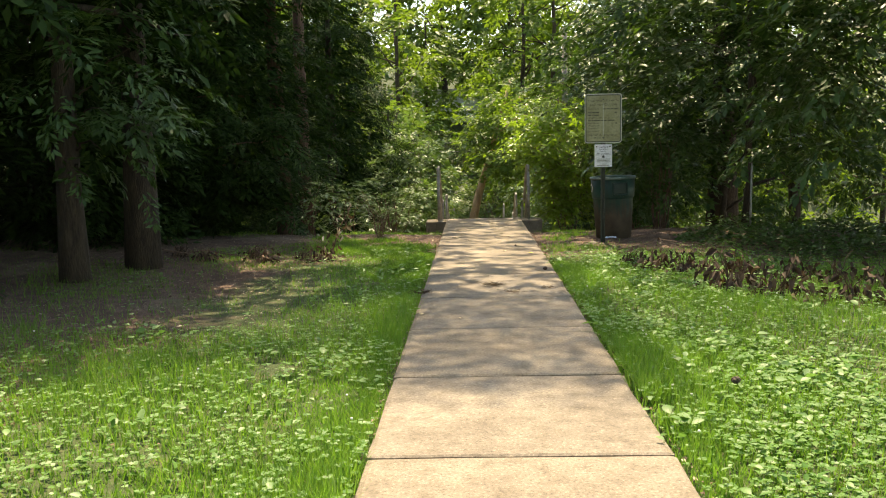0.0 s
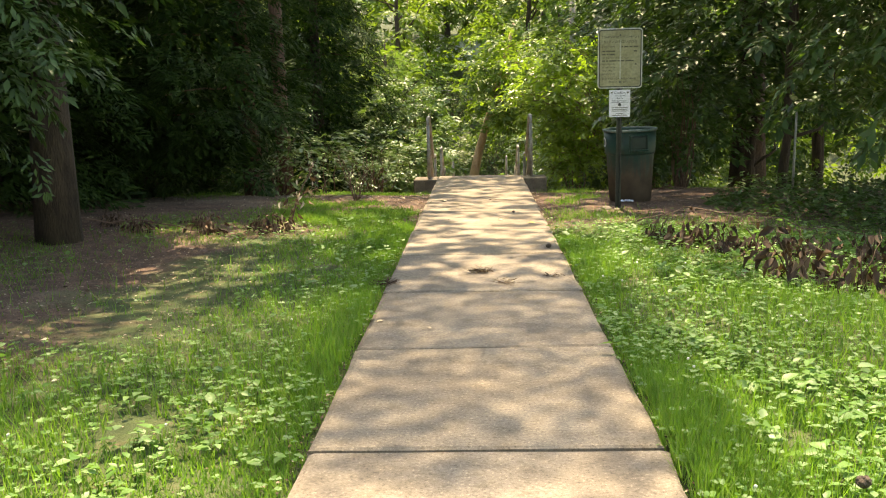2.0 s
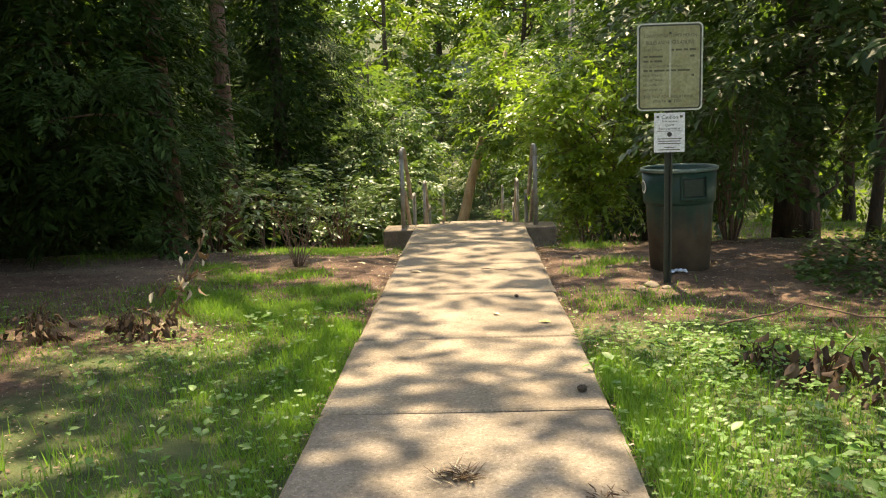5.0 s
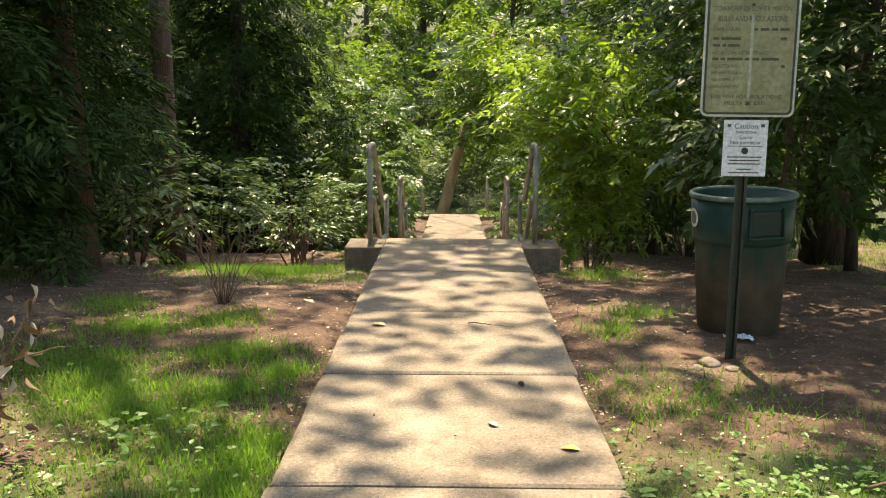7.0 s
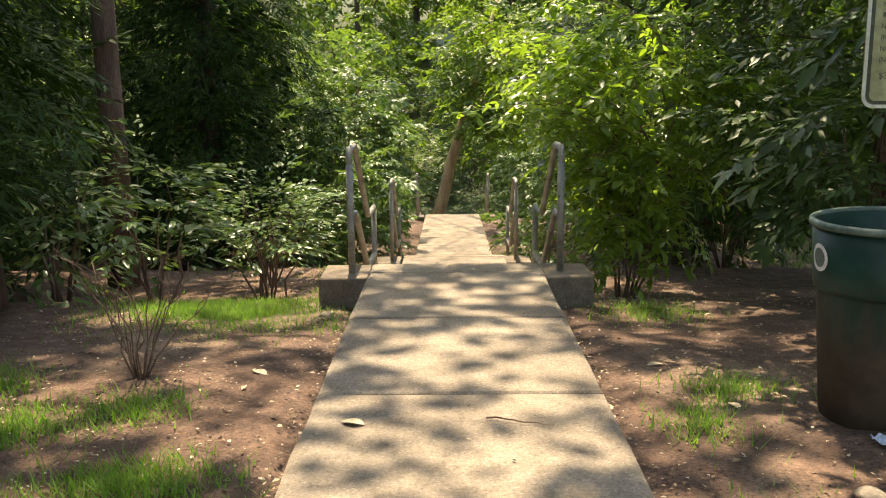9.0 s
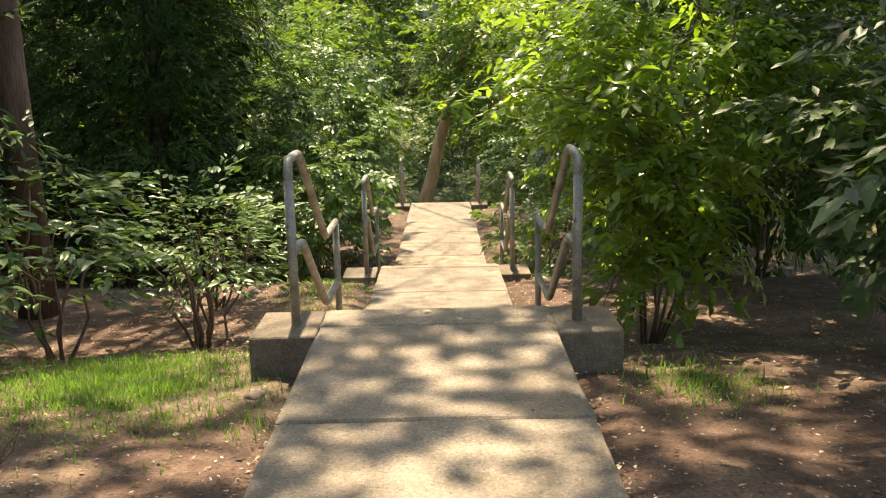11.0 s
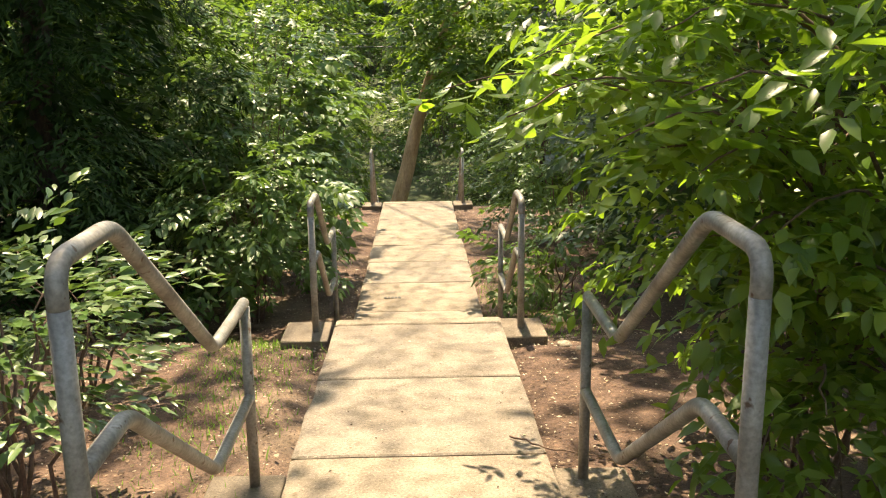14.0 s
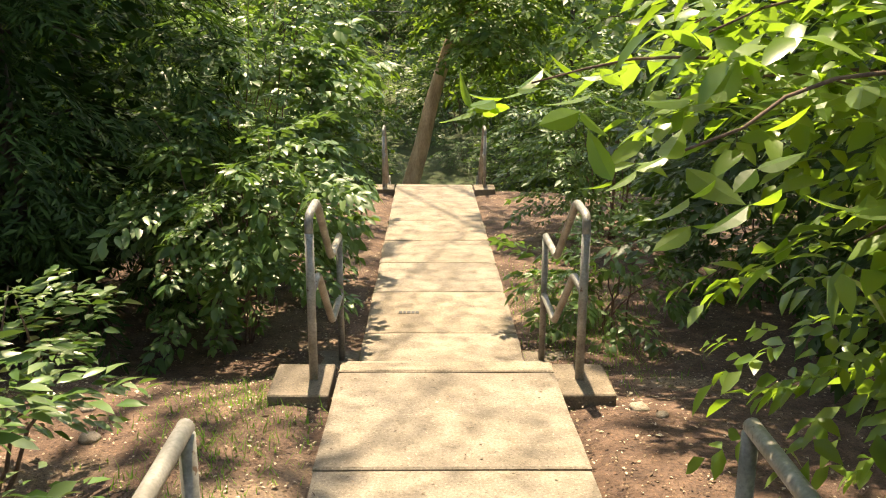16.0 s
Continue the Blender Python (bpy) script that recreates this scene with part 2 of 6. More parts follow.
def tube_arrays(points, radii, sides=8):
    """A tapered tube along points, closed at both ends."""
    p = np.asarray(points, float)
    r = np.asarray(radii, float) * np.ones(len(p))
    t = np.gradient(p, axis=0)
    t /= np.linalg.norm(t, axis=1, keepdims=True) + 1e-9
    ref = np.array([1.0, 0.0, 0.0]) if abs(t[:, 0]).mean() < 0.8 else np.array([0.0, 0.0, 1.0])
    a = np.cross(t, ref)
    a /= np.linalg.norm(a, axis=1, keepdims=True) + 1e-9
    b = np.cross(t, a)
    ang = np.linspace(0, 2 * np.pi, sides, endpoint=False)
    ring = p[:, None, :] + r[:, None, None] * (np.cos(ang)[None, :, None] * a[:, None, :] + np.sin(ang)[None, :, None] * b[:, None, :])
    verts = ring.reshape(-1, 3)
    i, j = np.meshgrid(np.arange(len(p) - 1), np.arange(sides), indexing="ij")
    q = np.stack([i * sides + j, i * sides + (j + 1) % sides, (i + 1) * sides + (j + 1) % sides, (i + 1) * sides + j], -1).reshape(-1, 4)
    ends = len(verts)
    verts = np.vstack([verts, p[0], p[-1]])
    k = np.arange(sides)
    last = (len(p) - 1) * sides
    caps = np.vstack([np.stack([(k + 1) % sides, k, np.full(sides, ends), np.full(sides, ends)], -1),
                      np.stack([last + k, last + (k + 1) % sides, np.full(sides, ends + 1), np.full(sides, ends + 1)], -1)])
    return verts, [tuple(f) for f in q] + [tuple(f[:3]) for f in caps]


def tube(name, points, radii, mat, parent, sides=8, label=""):
    v, f = tube_arrays(points, radii, sides)
    return mesh_object(name, v, f, mat, parent, label, True)


def rounded(points, radius, steps=5):
    """The polyline with its inner corners rounded."""
    p = [Vector(q) for q in points]
    out = [p[0]]
    for a, b, c in zip(p, p[1:], p[2:]):
        u, v = (a - b).normalized(), (c - b).normalized()
        s, e = b + u * radius, b + v * radius
        out += [s * (1 - k) ** 2 + b * (2 * k * (1 - k)) + e * k * k for k in (i / steps for i in range(steps + 1))]
    return [tuple(q) for q in out + [p[-1]]]


def wander(a, b, n, amount, sag=0.0, rng=RNG):
    """A crooked line from a to b."""
    k = np.linspace(0, 1, n)[:, None]
    line = np.asarray(a) * (1 - k) + np.asarray(b) * k
    off = np.cumsum(rng.normal(0, amount / n, (n, 3)), 0)
    off -= off[0] + (off[-1] - off[0]) * k
    line = line + off
    line[:, 2] += sag * 4 * (k * (1 - k))[:, 0]
    return line


def leaf_arrays(at, along, up, length, width, fold=0.15, shape="diamond"):
    """Leaf blades: at is the stalk end, along the direction of the midrib, up the rough normal."""
    n = len(at)
    along = along / (np.linalg.norm(along, axis=1, keepdims=True) + 1e-9)
    side = np.cross(up, along)
    side /= np.linalg.norm(side, axis=1, keepdims=True) + 1e-9
    nor = np.cross(along, side)
    L, Wd = length[:, None], width[:, None]
    if shape == "diamond":
        v = np.stack([at, at + along * L * 0.45 - side * Wd * 0.5 + nor * Wd * fold, at + along * L, at + along * L * 0.45 + side * Wd * 0.5 + nor * Wd * fold], 1)
        f = np.array([[0, 1, 2], [0, 2, 3]])
    else:  # a pointed oval, folded on the midrib and curved down at the tip
        mid1 = at + along * L * 0.33
        mid2 = at + along * L * 0.68 - nor * L * 0.05
        tip = at + along * L - nor * L * 0.16
        v = np.stack([at, mid1 - side * Wd * 0.46 + nor * Wd * fold, mid2 - side * Wd * 0.36 + nor * Wd * fold * 0.4, tip, mid2 + side * Wd * 0.36 + nor * Wd * fold * 0.4, mid1 + side * Wd * 0.46 + nor * Wd * fold, mid1, mid2], 1)
        f = np.array([[0, 1, 6], [6, 1, 2], [6, 2, 7], [7, 2, 3], [7, 3, 4], [6, 7, 4], [6, 4, 5], [0, 6, 5]])
    k = v.shape[1]
    faces = (np.arange(n)[:, None, None] * k + f[None]).reshape(-1, 3)
    return v.reshape(-1, 3), faces


def sprays(tips, outward, length, width, count, leaf, ratio, droop, rng, shape="diamond", flat=0.35, fold=0.15):
    """Layered leaf sprays: from each tip, count leaves on both sides of a twig that runs outward and droops."""
    m = len(tips)
    u = rng.random((m, count))
    s = rng.uniform(-1, 1, (m, count))
    d = outward / (np.linalg.norm(outward, axis=1, keepdims=True) + 1e-9)
    sd = np.stack([-d[:, 1], d[:, 0], np.zeros(m)], 1)
    sd /= np.linalg.norm(sd, axis=1, keepdims=True) + 1e-9
    L = (length * rng.uniform(0.6, 1.3, m))[:, None]
    Wd = (width * rng.uniform(0.6, 1.3, m))[:, None]
    spread = s * Wd * np.sqrt(np.clip(1 - u * 0.85, 0, 1))
    pos = tips[:, None, :] + d[:, None, :] * (u * L)[..., None] + sd[:, None, :] * spread[..., None]
    pos[..., 2] -= droop * (u ** 2 * L + (spread / (Wd + 1e-6)) ** 2 * Wd * 0.6) + rng.normal(0, 0.10, (m, count)) * Wd
    run = d[:, None, :] * rng.uniform(0.4, 1.0, (m, count))[..., None] + sd[:, None, :] * (np.sign(s) * rng.uniform(0.2, 1.0, (m, count)))[..., None]
    run[..., 2] -= droop * rng.uniform(0.2, 1.2, (m, count))
    up = np.zeros((m, count, 3))
    up[..., 2] = 1
    up += rng.normal(0, flat, (m, count, 3))
    size = leaf * rng.uniform(0.55, 1.3, m * count)
    return leaf_arrays(pos.reshape(-1, 3), run.reshape(-1, 3), up.reshape(-1, 3), size, size * ratio, fold, shape)


def crown_tips(n, centre, radii, rng, shell=0.45, low=-1.0):
    """Points in the outer shell of an uneven egg, and their outward directions."""
    v = rng.normal(0, 1, (n * 2, 3))
    v /= np.linalg.norm(v, axis=1, keepdims=True)
    v = v[v[:, 2] > low][:n]
    lump = 1 + 0.22 * np.sin(v[:, 0] * 5 + centre[1]) * np.cos(v[:, 1] * 4 + centre[0]) + 0.15 * np.sin(v[:, 2] * 7 + centre[0] * 2)
    r = (shell + (1 - shell) * rng.random(len(v)) ** 0.6) * lump
    tips = np.asarray(centre) + v * np.asarray(radii) * r[:, None]
    out = v * np.array([1, 1, 0.25])
    return tips, out


# ---- ground ----
def lerp_table(table, y):
    return np.interp(y, [a for a, _ in table], [b for _, b in table])


PATH_A = [(-6, -0.10), (15.36, -0.205)]
PATH_B = [(16.3, -0.815), (19.83, -1.0)]
PATH_C = [(20.73, -1.50), (29.4, -1.885)]
GROUND = [(-400, 0.4), (-40, 0.0), (-6, -0.12), (11, -0.215), (13.2, -0.25), (14.7, -0.40), (15.4, -0.50), (16.6, -0.85), (19.4, -1.06), (20.2, -1.30), (20.9, -1.55), (29.3, -1.98), (31.5, -3.1),
          (36, -4.0), (42, -3.0), (52, -0.6), (62, 1.2), (80, 6.5), (140, 14.0), (500, 22.0)]


def ground_z(x, y):
    x, y = np.asarray(x, float), np.asarray(y, float)
    z = lerp_table(GROUND, y)
    side = np.clip(np.abs(x) - 0.7, 0, None)
    z = z + 0.03 * np.sin(x * 0.9 + 1.3) * np.cos(y * 0.7) * np.clip(side, 0, 1) + 0.012 * np.sin(x * 3.1 + y * 2.3) * np.clip(side * 3, 0, 1)
    z = z + np.clip(-x - 2.5, 0, 20) * 0.05 * np.clip((16 - y) / 8, 0, 1) - np.clip(x - 3, 0, 30) * 0.03
    return z


def build_ground():
    xs = np.unique(np.concatenate([np.arange(-9, 9.01, 0.2), np.geomspace(9, 500, 26), -np.geomspace(9, 500, 26)]))
    ys = np.unique(np.concatenate([np.arange(-4, 34.01, 0.25), np.geomspace(34, 600, 40), -np.geomspace(4, 400, 20)]))
    X, Y = np.meshgrid(xs, ys)
    Z = ground_z(X, Y) + RNG.normal(0, 0.006, X.shape) * (np.abs(X) > 0.7)
    under = np.abs(X) < 0.7
    Z = np.where(under, Z - 0.04, Z)
    v = np.stack([X, Y, Z], -1).reshape(-1, 3)
    ny, nx = X.shape
    i, j = np.meshgrid(np.arange(ny - 1), np.arange(nx - 1), indexing="ij")
    f = np.stack([i * nx + j, i * nx + j + 1, (i + 1) * nx + j + 1, (i + 1) * nx + j], -1).reshape(-1, 4)
    ob = mesh_object("ground", v, f, EARTH, None, "", True)
    tagged(ob, "bare reddish earth and worn turf sloping down beside the path", "ground", kind="structure")


build_ground()


# ---- concrete path, stairs and their side blocks ----
HALF = 0.61


def slab(parent, y0, y1, table, name="slab", wide=HALF, thick=0.14):
    """One cast slab between two joints, a little uneven, following the slope."""
    rng = np.random.default_rng(int(y0 * 100) + 977)
    gap = 0.009
    a, b = y0 + gap, y1 - gap
    za, zb = lerp_table(table, a) + rng.normal(0, 0.002), lerp_table(table, b) + rng.normal(0, 0.002)
    nx, ny, ch = 7, 7, 0.012
    u = np.array([-1, -1 + ch / wide * 2, -0.5, 0, 0.5, 1 - ch / wide * 2, 1])
    w = np.array([0, ch / (b - a), 0.25, 0.5, 0.75, 1 - ch / (b - a), 1])
    X, Wy = np.meshgrid(u * wide, w)
    rim = (np.abs(X) > wide - 1e-6) | (Wy < 1e-6) | (Wy > 1 - 1e-6)
    X = X + rng.normal(0, 0.004, X.shape) * (np.abs(X) > wide - 1e-6)
    Z = za + (zb - za) * Wy - np.where(rim, 0.008, 0) + rng.normal(0, 0.0012, X.shape)
    top = np.stack([X, a + (b - a) * Wy, Z], -1).reshape(-1, 3)
    ring = [k for k in range(nx)] + [k * nx + nx - 1 for k in range(1, ny)] + [(ny - 1) * nx + k for k in range(nx - 2, -1, -1)] + [k * nx for k in range(ny - 2, 0, -1)]
    low = top[ring] - np.array([0, 0, thick])
    v = np.vstack([top, low])
    f = [(i * nx + j, i * nx + j + 1, (i + 1) * nx + j + 1, (i + 1) * nx + j) for i in range(ny - 1) for j in range(nx - 1)]
    m = len(ring)
    f += [(ring[(k + 1) % m], ring[k], nx * ny + k, nx * ny + (k + 1) % m) for k in range(m)]
    centre = np.array([0, (a + b) / 2, (za + zb) / 2])
    ob = mesh_object(name, v - centre, f, CONCRETE, parent)
    ob.location = centre
    return ob


def flight(parent, y0, z0, z1, steps, tread, wide=HALF):
    """Steps down from the edge at y0: each a cast block with a rounded nose."""
    rise = (z0 - z1) / steps
    for k in range(1, steps):
        y = y0 + tread * (k - 1)
        z = z0 - rise * k
        ob = part("step", block(wide * 2, tread + 0.03, 0.5, (0, 0, -0.5), 0.012), CONCRETE, parent)
        ob.location = (0, y + tread / 2, z)
    riser = part("riser", block(wide * 2, 0.2, z0 - z1 + 0.25, (0, 0, -(z0 - z1) - 0.25), 0.01), CONCRETE, parent)
    riser.location = (0, y0 - 0.101, z0 - 0.15)


def cheek_block(x, y0, y1, z, tall, label):
    sx = 0.335
    bm = block(sx, y1 - y0, tall, (0, 0, -tall), 0.018, 3)
    for v in bm.verts:
        v.co.x += noise.noise(v.co * 9 + Vector((x * 5, y0, 0))) * 0.006
        v.co.z += noise.noise(v.co * 7 + Vector((y0, x, 3))) * 0.005
    ob = part("side_block", bm, SHADED_OLD_CONCRETE, None)
    ob.location = (x, (y0 + y1) / 2, z)
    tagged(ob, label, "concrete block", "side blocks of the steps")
    return ob


path = empty("pavement", pose(0, 0, 0), "worn beige concrete garden path cast in square slabs", "path", kind="structure")
joints_a = [-5.41 + 1.277 * k for k in range(17)] + [15.36]
for a, b in zip(joints_a, joints_a[1:]):
    slab(path, a, b, PATH_A)
joints_b = [16.24, 17.27, 18.43, 19.66, 19.83]
for a, b in zip(joints_b, joints_b[1:]):
    slab(path, a, b, PATH_B)
joints_c = [20.7, 21.75, 22.98, 24.1, 25.2, 26.4, 27.8, 29.2, 29.4]
for a, b in zip(joints_c, joints_c[1:]):
    slab(path, a, b, PATH_C)
stairs = empty("stairs", pose(0, 0, 0), "short flights of plain concrete steps in the path", "stairs", kind="structure")
flight(stairs, 15.36, -0.205, -0.815, 4, 0.315)
flight(stairs, 19.83, -1.0, -1.50, 4, 0.30)
flight(stairs, 29.4, -1.885, -3.2, 8, 0.30)

for sx in (-1, 1):
    cheek_block(sx * (HALF + 0.17), 14.87, 15.34, -0.21, 0.46, "rough concrete block beside the top step")
    cheek_block(sx * (HALF + 0.17), 16.75, 17.1, -0.86, 0.3, "low concrete footing under a rail post")
    cheek_block(sx * (HALF + 0.17) - 0.03, 19.38, 19.82, -1.01, 0.36, "mossy, shade-darkened concrete block beside the second steps")
    cheek_block(sx * (HALF + 0.17), 21.05, 21.4, -1.56, 0.3, "low concrete footing under a rail post")
    cheek_block(sx * (HALF + 0.19), 29.0, 29.4, -1.885, 0.4, "concrete block beside the last steps")


def hand_rail(x, upper, lower, top, mid, label):
    """A pipe rail beside steps: two posts and two cranked pipes."""
    yu, zu0, zu1 = upper
    yl, zl0, zl1 = lower
    ob = empty("hand_rail", pose(x, yu, zu0), label, "handrail", "hand rails of the steps")
    r = 0.0245
    tube("upper_post", [(0, 0, -0.02), (0, 0, (zu1 - zu0) * 0.5), (0, 0, zu1 - zu0 - 0.085)], [r, r, r], STEEL, ob, 14)
    tube("lower_post", [(0, yl - yu, zl0 - zu0), (0, yl - yu, (zl0 + zl1) / 2 - zu0), (0, yl - yu, zl1 - zu0)], [r * 0.96] * 3, STEEL, ob, 14)
    for name, line in (("top_rail", top), ("mid_rail", mid)):
        pts = rounded([(0, y - yu, z - zu0) for y, z in line], 0.07, 6)
        tube(name, pts, r * 0.97, STEEL, ob, 14)
    return ob


for sx in (-1, 1):
    x = sx * 0.735
    hand_rail(x, (15.08, -0.21, 0.64), (17.0, -0.86, -0.03), [(15.08, 0.53), (15.08, 0.655), (15.44, 0.655), (16.40, 0.0), (17.0, -0.01)],
              [(15.10, 0.17), (15.42, 0.17), (16.30, -0.43), (16.99, -0.44)], "grey galvanised pipe handrail on a concrete block")
    x = sx * 0.745
    hand_rail(x, (19.6, -1.01, -0.08), (21.22, -1.56, -0.62), [(19.6, -0.19), (19.6, -0.07), (19.95, -0.07), (20.65, -0.60), (21.22, -0.605)],
              [(19.62, -0.50), (19.93, -0.50), (20.63, -1.04), (21.21, -1.05)], "grey galvanised pipe handrail beside the second steps")
    x = sx * 0.80
    hand_rail(x, (29.2, -1.9, -0.98), (31.3, -3.05, -2.15), [(29.2, -1.09), (29.2, -0.97), (29.55, -0.97), (30.8, -2.12), (31.3, -2.13)],
              [(29.22, -1.42), (29.53, -1.42), (30.78, -2.56), (31.29, -2.57)], "thin grey pipe handrail at the last steps")


# ---- park sign and bin ----
SIGN_FACE = surface("dirty_sign_enamel", (0.23, 0.21, 0.10), (0.37, 0.345, 0.20), 6, 40, 0.5, 0.0, 0.05, 0.001)
SIGN_RIM = surface("pale_sign_edge", (0.50, 0.49, 0.42), (0.62, 0.61, 0.54), 12, 60, 0.5)
SIGN_INK = surface("faded_green_ink", (0.030, 0.036, 0.022), (0.07, 0.075, 0.05), 20, 90, 0.6)
DIM_INK = surface("weathered_lettering", (0.065, 0.062, 0.032), (0.115, 0.108, 0.06), 20, 90, 0.6)
PALE_GRIME = surface("washed_sign_enamel", (0.34, 0.33, 0.22), (0.50, 0.49, 0.38), 9, 50, 0.5)
PAPER = surface("white_sign_sheet", (0.74, 0.73, 0.76), (0.82, 0.81, 0.84), 9, 60, 0.5, 0, 0.03, 0.001)
BLACK_INK = surface("black_ink", (0.02, 0.02, 0.022), (0.05, 0.05, 0.055), 30, 90, 0.6)
POST_PAINT = surface("dark_green_post_paint", (0.018, 0.024, 0.017), (0.040, 0.045, 0.032), 10, 70, 0.55, 0.2)
POCKET = surface("shadowed_green_plastic", (0.008, 0.022, 0.018), (0.014, 0.034, 0.028), 8, 60, 0.5)
RIM_PLASTIC = surface("scuffed_bin_rim", (0.05, 0.10, 0.085), (0.17, 0.22, 0.20), 9, 60, 0.45)


def plate(w, h, corner, thick, steps=5):
    """An upright rounded plate facing -y, centred on the origin."""
    bm = bmesh.new()
    ring = []
    for cx, cz, a0 in ((w / 2 - corner, h / 2 - corner, 0), (-w / 2 + corner, h / 2 - corner, 90), (-w / 2 + corner, -h / 2 + corner, 180), (w / 2 - corner, -h / 2 + corner, 270)):
        for k in range(steps + 1):
            a = radians(a0 + 90 * k / steps)
            ring.append(bm.verts.new((cx + corner * math.cos(a), -thick / 2, cz + corner * math.sin(a))))
    f = bm.faces.new(ring)
    e = bmesh.ops.extrude_face_region(bm, geom=[f])
    bmesh.ops.translate(bm, verts=[v for v in e["geom"] if isinstance(v, bmesh.types.BMVert)], vec=(0, thick, 0))
    bmesh.ops.recalc_face_normals(bm, faces=bm.faces[:])
    return bm


def frame_ring(w, h, corner, band, thick):
    """A rounded rectangular border line of the given band width."""
    bm = bmesh.new()
    rings = []
    for inset in (0, band):
        ring = []
        c = max(corner - inset, 0.004)
        for cx, cz, a0 in ((w / 2 - corner, h / 2 - corner, 0), (-w / 2 + corner, h / 2 - corner, 90), (-w / 2 + corner, -h / 2 + corner, 180), (w / 2 - corner, -h / 2 + corner, 270)):
            for k in range(6):
                a = radians(a0 + 90 * k / 5)
                ring.append((cx + c * math.cos(a), cz + c * math.sin(a)))
        rings.append(ring)
    n = len(rings[0])
    vs = [[bm.verts.new((x, y, z)) for x, z in ring] for y in (-thick, 0) for ring in rings]
    for k in range(n):
        j = (k + 1) % n
        bm.faces.new((vs[0][k], vs[0][j], vs[1][j], vs[1][k]))
        bm.faces.new((vs[0][j], vs[0][k], vs[2][k], vs[2][j]))
        bm.faces.new((vs[1][k], vs[1][j], vs[3][j], vs[3][k]))
    bmesh.ops.recalc_face_normals(bm, faces=bm.faces[:])
    return bm


def text_part(words, size, at, mat, parent, name="lettering", squeeze=1.0, thick=0.0006, wide=0.0):
    """Raised lettering facing -y, as a mesh."""
    cu = bpy.data.curves.new("lettering", "FONT")
    cu.body, cu.size, cu.align_x, cu.align_y, cu.extrude = words, size, "CENTER", "CENTER", thick
    tmp = new("lettering_curve", cu)
    me = bpy.data.meshes.new_from_object(tmp.evaluated_get(bpy.context.evaluated_depsgraph_get()))
    bpy.data.objects.remove(tmp)
    bpy.data.curves.remove(cu)
    if wide:
        squeeze = wide / (max(v.co.x for v in me.vertices) - min(v.co.x for v in me.vertices))
    me.materials.clear()
    me.materials.append(mat)
    ob = new(name, me)
    ob.parent = parent
    ob.matrix_basis = pose(at[0], at[1], at[2], 90, 0, 0) @ Matrix.Diagonal((squeeze, 1, 1, 1))
    return ob


def bar_part(w, h, at, mat, parent, name="printed_line"):
    ob = part(name, block(w, 0.0012, h, (0, 0, -h / 2), 0), mat, parent)
    ob.location = at
    return ob


